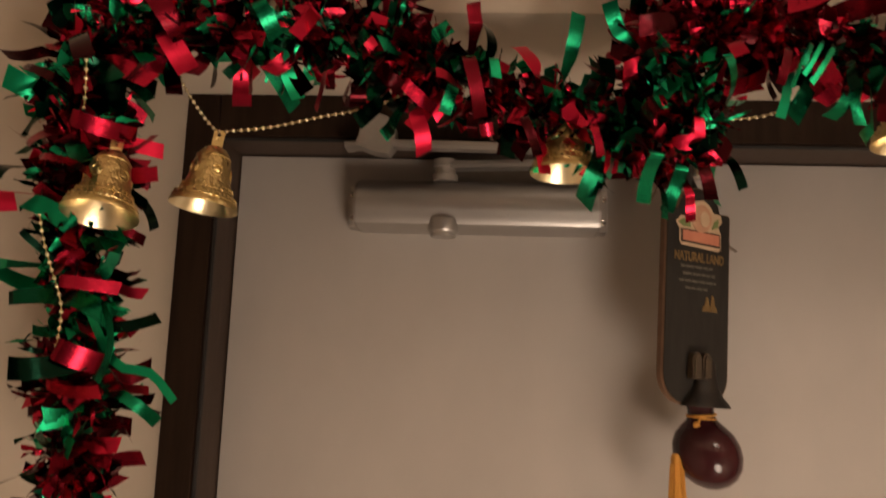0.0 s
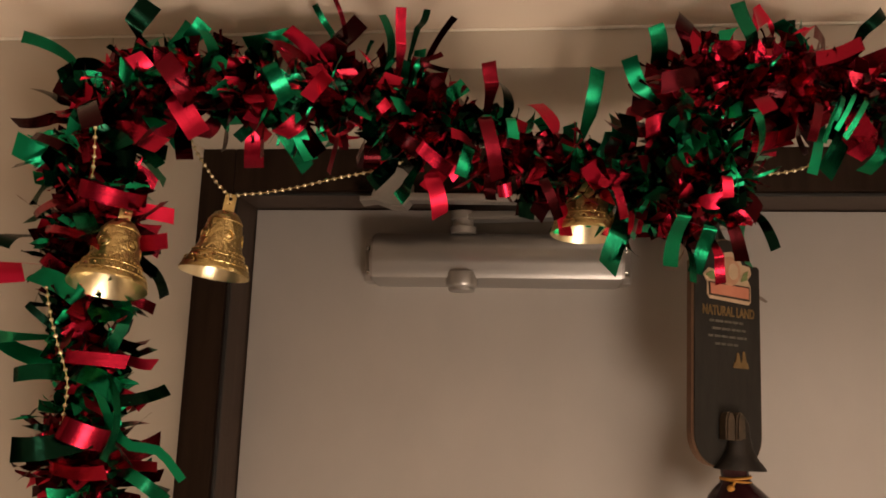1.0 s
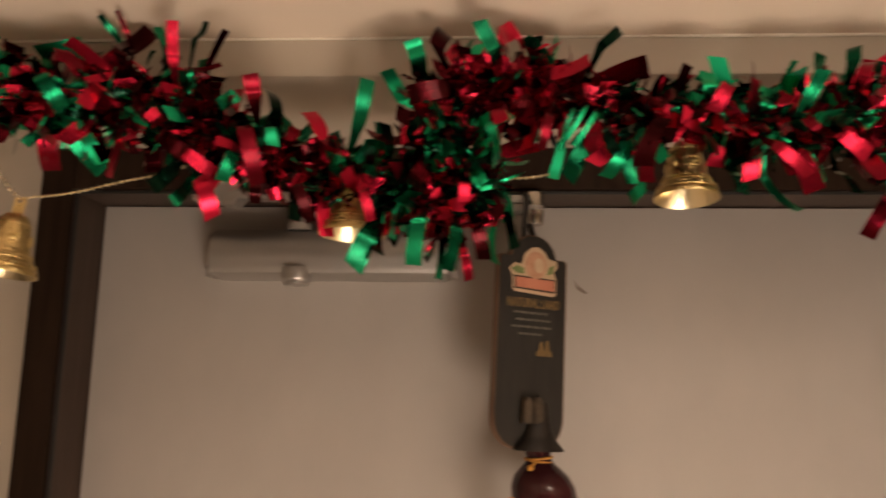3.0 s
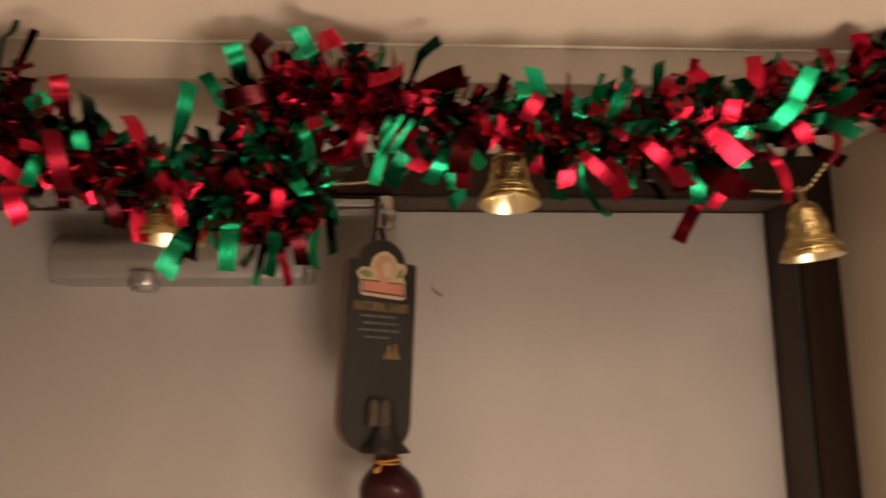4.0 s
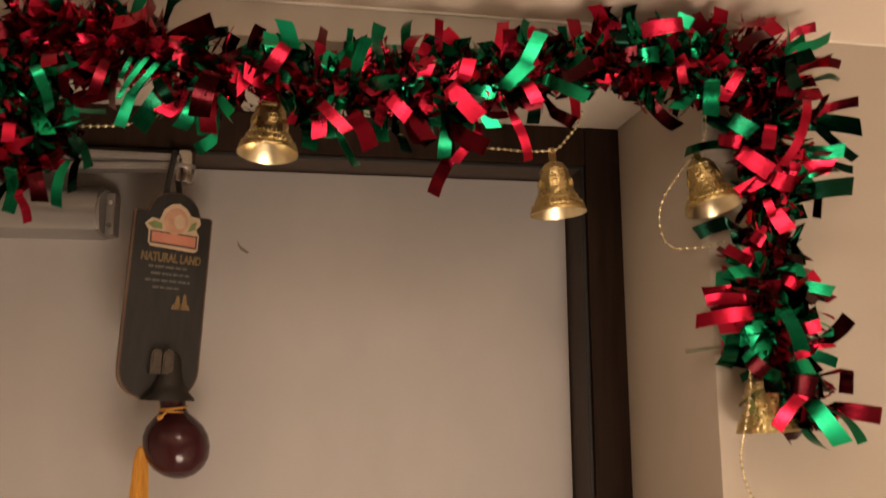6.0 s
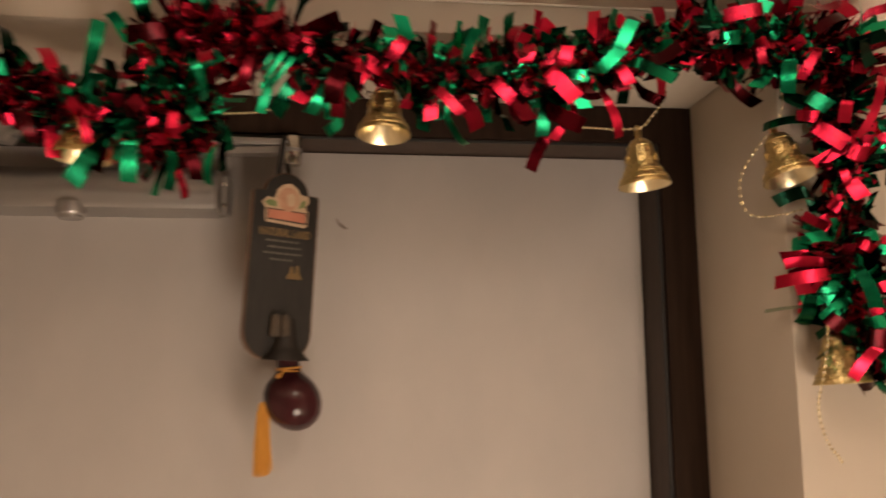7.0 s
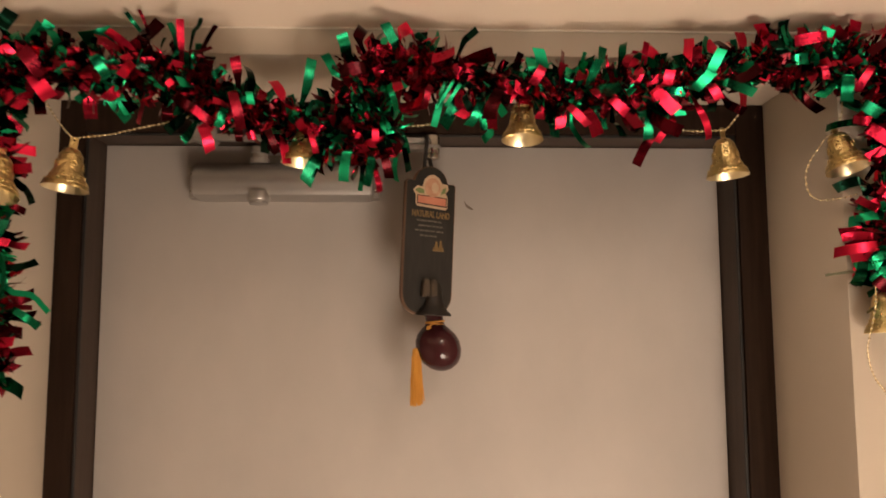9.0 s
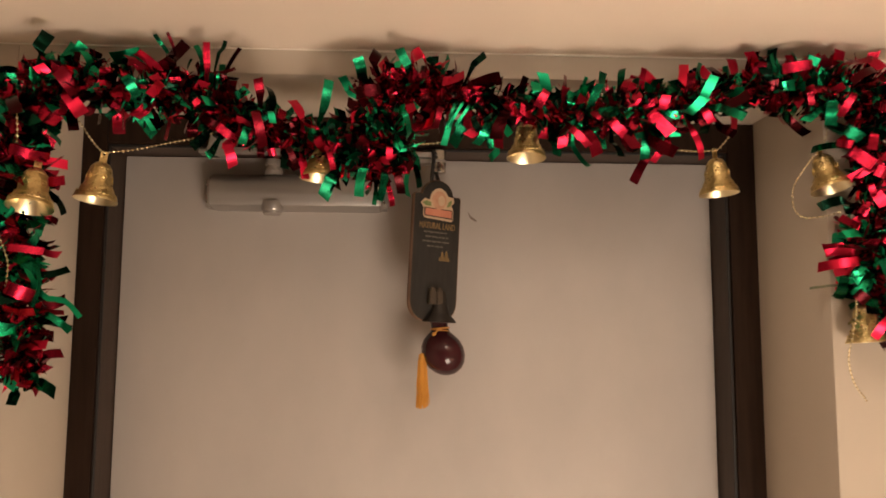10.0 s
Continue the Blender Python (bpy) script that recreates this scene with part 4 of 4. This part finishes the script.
flag((-0.360, -0.284, 2.103), (-0.372, -0.276, 2.094), 0.0113, "green", "dull")
flag((-0.353, -0.266, 2.101), (-0.358, -0.258, 2.088), 0.0128, "red")
flag((-0.328, -0.289, 2.038), (-0.349, -0.281, 2.063), 0.0095, "red", "lit")
flag((-0.338, -0.265, 2.095), (-0.309, -0.257, 2.104), 0.0145, "green")
flag((-0.315, -0.279, 2.072), (-0.330, -0.271, 2.085), 0.0091, "green")
flag((-0.297, -0.308, 2.043), (-0.305, -0.300, 2.060), 0.0099, "green")
flag((-0.288, -0.289, 2.074), (-0.309, -0.281, 2.081), 0.0091, "red")
flag((-0.337, -0.269, 2.028), (-0.323, -0.261, 2.049), 0.0072, "green", "lit")
flag((-0.338, -0.249, 2.020), (-0.330, -0.241, 2.046), 0.0128, "red")
flag((-0.299, -0.259, 2.018), (-0.323, -0.251, 2.053), 0.0105, "green", "dull")
flag((-0.286, -0.304, 2.046), (-0.269, -0.296, 2.055), 0.0092, "red")
flag((-0.287, -0.254, 2.035), (-0.285, -0.246, 2.060), 0.0120, "green")
flag((-0.273, -0.259, 2.029), (-0.272, -0.251, 2.054), 0.0064, "red", "dull")
flag((-0.241, -0.289, 2.100), (-0.238, -0.281, 2.079), 0.0078, "green")
flag((-0.228, -0.302, 2.101), (-0.228, -0.294, 2.078), 0.0076, "red", "lit")
flag((-0.215, -0.284, 2.112), (-0.220, -0.276, 2.097), 0.0049, "green")
flag((-0.234, -0.304, 2.041), (-0.239, -0.296, 2.034), 0.0063, "red", "lit")
flag((-0.189, -0.289, 2.058), (-0.198, -0.281, 2.049), 0.0091, "green", "lit")
flag((-0.174, -0.306, 2.063), (-0.172, -0.298, 2.050), 0.0108, "red", "lit")
flag((-0.196, -0.284, 2.099), (-0.219, -0.276, 2.070), 0.0048, "red", "dull")
flag((-0.205, -0.284, 2.084), (-0.221, -0.276, 2.074), 0.0035, "red", "dull")
flag((-0.201, -0.284, 2.072), (-0.218, -0.276, 2.071), 0.0032, "red", "dull")
flag((-0.249, -0.266, 1.999), (-0.238, -0.258, 2.013), 0.0105, "green", "lit")
flag((-0.250, -0.269, 2.011), (-0.249, -0.261, 2.024), 0.0105, "red")
flag((-0.204, -0.281, 1.977), (-0.209, -0.273, 2.000), 0.0105, "red")
flag((-0.197, -0.294, 2.002), (-0.215, -0.286, 2.014), 0.0091, "red", "lit")
flag((-0.190, -0.300, 1.995), (-0.185, -0.292, 2.014), 0.0084, "green", "lit")
flag((-0.168, -0.304, 1.993), (-0.176, -0.296, 2.029), 0.0105, "red", "lit")
flag((-0.172, -0.289, 1.984), (-0.172, -0.281, 1.999), 0.0084, "red")
flag((-0.230, -0.274, 1.987), (-0.226, -0.266, 1.998), 0.0084, "green")
flag((-0.300, -0.289, 2.047), (-0.291, -0.281, 2.045), 0.0091, "green")
flag((-0.289, -0.274, 2.119), (-0.280, -0.266, 2.104), 0.0042, "green", "dull")
flag((-0.274, -0.279, 2.118), (-0.270, -0.271, 2.098), 0.0032, "red", "dull")
flag((-0.263, -0.274, 2.122), (-0.269, -0.266, 2.088), 0.0120, "red", "dull")
flag((-0.272, -0.279, 2.084), (-0.289, -0.271, 2.080), 0.0136, "red")
flag((-0.216, -0.294, 2.015), (-0.232, -0.286, 2.026), 0.0105, "red")
flag((-0.200, -0.289, 2.050), (-0.212, -0.281, 2.061), 0.0084, "red")
flag((-0.196, -0.294, 2.022), (-0.184, -0.286, 2.017), 0.0078, "red")
flag((-0.160, -0.274, 1.995), (-0.169, -0.266, 1.993), 0.0084, "red", "dull")
flag((-0.430, -0.316, 1.931), (-0.412, -0.308, 1.920), 0.0141, "green")
flag((-0.420, -0.304, 1.932), (-0.434, -0.296, 1.943), 0.0084, "red")
flag((-0.381, -0.266, 1.926), (-0.390, -0.258, 1.945), 0.0096, "green")
flag((-0.387, -0.269, 1.918), (-0.400, -0.261, 1.925), 0.0070, "red")
flag((-0.420, -0.314, 1.899), (-0.434, -0.306, 1.914), 0.0043, "green", "lit")
flag((-0.393, -0.279, 1.893), (-0.415, -0.271, 1.908), 0.0085, "red", "dull")
flag((-0.381, -0.312, 1.883), (-0.406, -0.304, 1.885), 0.0077, "red", "lit")
flag((-0.380, -0.274, 1.883), (-0.399, -0.266, 1.888), 0.0095, "red", "dull")
flag((-0.385, -0.304, 1.864), (-0.409, -0.296, 1.877), 0.0140, "green", "dull")
flag((-0.369, -0.285, 1.868), (-0.399, -0.277, 1.862), 0.0084, "green")
flag((-0.382, -0.279, 1.857), (-0.401, -0.271, 1.867), 0.0077, "red", "dull")
flag((-0.386, -0.309, 1.838), (-0.407, -0.301, 1.847), 0.0134, "red", "dull")
flag((-0.423, -0.321, 1.835), (-0.394, -0.313, 1.841), 0.0132, "green")
flag((-0.359, -0.289, 1.804), (-0.377, -0.281, 1.821), 0.0077, "green")
flag((-0.409, -0.314, 1.874), (-0.434, -0.306, 1.874), 0.0105, "green", "dull")
flag((-0.380, -0.324, 1.823), (-0.401, -0.316, 1.827), 0.0091, "red", "dull")
flag((-0.432, -0.294, 1.883), (-0.461, -0.286, 1.896), 0.0119, "green", "dull")
flag((-0.460, -0.304, 1.929), (-0.457, -0.296, 1.940), 0.0140, "red", "dull")
flag((-0.473, -0.294, 1.952), (-0.470, -0.286, 1.960), 0.0140, "green", "dull")
flag((0.394, -0.294, 2.070), (0.383, -0.286, 2.071), 0.0109, "green")
flag((0.418, -0.267, 2.023), (0.402, -0.259, 2.048), 0.0100, "red")
flag((0.414, -0.294, 2.050), (0.412, -0.286, 2.065), 0.0065, "red", "lit")
flag((0.444, -0.284, 2.033), (0.438, -0.276, 2.055), 0.0120, "green")
flag((0.444, -0.299, 2.038), (0.456, -0.291, 2.061), 0.0075, "red", "lit")
flag((0.458, -0.304, 2.010), (0.445, -0.296, 2.023), 0.0117, "green", "lit")
flag((0.478, -0.289, 1.985), (0.460, -0.281, 2.005), 0.0126, "red", "lit")
flag((0.433, -0.266, 2.010), (0.461, -0.258, 2.010), 0.0105, "green")
flag((0.461, -0.284, 1.973), (0.488, -0.276, 1.989), 0.0095, "red", "lit")
flag((0.488, -0.304, 1.973), (0.477, -0.296, 1.980), 0.0126, "red")
flag((0.494, -0.314, 2.045), (0.486, -0.306, 2.064), 0.0127, "green")
flag((0.500, -0.314, 2.066), (0.480, -0.306, 2.063), 0.0100, "green")
flag((0.542, -0.289, 2.072), (0.527, -0.281, 2.077), 0.0095, "red", "dull")
flag((0.548, -0.284, 2.064), (0.540, -0.276, 2.068), 0.0090, "green")
flag((0.530, -0.294, 2.091), (0.510, -0.286, 2.088), 0.0121, "green", "dull")
flag((0.526, -0.289, 2.103), (0.515, -0.281, 2.102), 0.0077, "red", "lit")
flag((0.556, -0.284, 2.044), (0.533, -0.276, 2.040), 0.0090, "red", "dull")
flag((0.482, -0.314, 1.988), (0.491, -0.306, 2.031), 0.0077, "red")
flag((0.558, -0.279, 2.024), (0.531, -0.271, 2.036), 0.0140, "green")
flag((0.564, -0.276, 2.004), (0.534, -0.268, 2.028), 0.0070, "green")
flag((0.563, -0.276, 1.996), (0.530, -0.268, 2.006), 0.0065, "green")
flag((0.542, -0.279, 1.993), (0.527, -0.271, 1.990), 0.0100, "red", "dull")
flag((0.541, -0.284, 1.976), (0.507, -0.276, 1.973), 0.0145, "green")
flag((0.519, -0.284, 1.954), (0.525, -0.276, 1.975), 0.0060, "red")
flag((0.480, -0.304, 1.939), (0.474, -0.296, 1.955), 0.0113, "red", "lit")
flag((0.470, -0.304, 1.952), (0.468, -0.296, 1.963), 0.0063, "red", "lit")
flag((0.465, -0.299, 1.932), (0.458, -0.291, 1.938), 0.0090, "red")
flag((0.432, -0.274, 1.943), (0.449, -0.266, 1.949), 0.0122, "green", "dull")
flag((0.452, -0.279, 1.932), (0.463, -0.271, 1.919), 0.0081, "red")
flag((0.510, -0.274, 1.931), (0.500, -0.266, 1.923), 0.0140, "green")
flag((0.496, -0.289, 1.901), (0.491, -0.281, 1.907), 0.0081, "red")
flag((0.523, -0.284, 1.898), (0.506, -0.276, 1.905), 0.0086, "green", "lit")
flag((0.435, -0.266, 1.878), (0.465, -0.258, 1.883), 0.0109, "red")
flag((0.441, -0.266, 1.893), (0.464, -0.258, 1.893), 0.0090, "red", "dull")
flag((0.489, -0.301, 1.855), (0.475, -0.293, 1.883), 0.0117, "green")
flag((0.500, -0.304, 1.873), (0.492, -0.296, 1.870), 0.0090, "red", "lit")
flag((0.534, -0.284, 1.879), (0.526, -0.276, 1.864), 0.0110, "red", "dull")
flag((0.448, -0.272, 1.844), (0.449, -0.264, 1.867), 0.0135, "green", "dull")
flag((0.461, -0.294, 1.839), (0.454, -0.286, 1.849), 0.0117, "red", "lit")
flag((0.464, -0.294, 1.826), (0.475, -0.286, 1.845), 0.0135, "green", "dull")
flag((0.487, -0.310, 1.830), (0.476, -0.302, 1.832), 0.0144, "red", "lit")
flag((0.492, -0.304, 1.844), (0.483, -0.296, 1.843), 0.0122, "green", "dull")
flag((0.505, -0.304, 1.792), (0.497, -0.296, 1.818), 0.0126, "green", "lit")
flag((0.530, -0.289, 1.791), (0.522, -0.281, 1.813), 0.0113, "green")
flag((0.551, -0.284, 1.809), (0.529, -0.276, 1.813), 0.0122, "red", "lit")
flag((0.539, -0.279, 1.824), (0.535, -0.271, 1.842), 0.0095, "red", "dull")
flag((0.472, -0.299, 1.801), (0.481, -0.291, 1.825), 0.0099, "red", "dull")
flag((0.446, -0.314, 2.069), (0.475, -0.306, 2.084), 0.0099, "red", "dull")
flag((0.384, -0.299, 2.090), (0.410, -0.291, 2.091), 0.0109, "red", "lit")
flag((0.410, -0.299, 2.100), (0.420, -0.291, 2.094), 0.0090, "green", "lit")
flag((0.450, -0.304, 2.097), (0.478, -0.296, 2.100), 0.0100, "red", "dull")
flag((0.481, -0.304, 2.085), (0.473, -0.296, 2.102), 0.0118, "red", "dull")
flag((0.497, -0.304, 2.046), (0.483, -0.296, 2.047), 0.0111, "red")
flag((0.457, -0.289, 2.008), (0.443, -0.281, 2.012), 0.0100, "red", "dull")
flag((0.468, -0.314, 1.998), (0.465, -0.306, 2.013), 0.0091, "red", "dull")

for colour, mat in (("red", M_RED), ("green", M_GREEN)):
    verts, faces = loose[colour]
    me = bpy.data.meshes.new("tinsel_fill")
    me.from_pydata(verts, [], faces)
    me.materials.append(mat)
    me.shade_smooth()
    strip_uv(me, 10)
    ob = new("tinsel_fill", me)
    ob.parent = garland
    tagged(ob, f"dense {colour} foil strips", kind="stuff")

# ---- floor tiles ----
tile = bpy.data.meshes.new("tile")
bm = boxed(-0.148, 0.148, -0.148, 0.148, 0.0, 0.004, bevel=0.001, segments=1)
bm.to_mesh(tile)
bm.free()
tile.materials.append(M_FLOOR)
floor = bpy.data.objects["floor"]
for ix in range(6):
    for iy in range(6):
        ob = new("tile", tile)
        ob.parent = floor
        ob.location = (LEFT + 0.155 + 0.3 * ix, BACK + 0.155 + 0.3 * iy, 0.0)
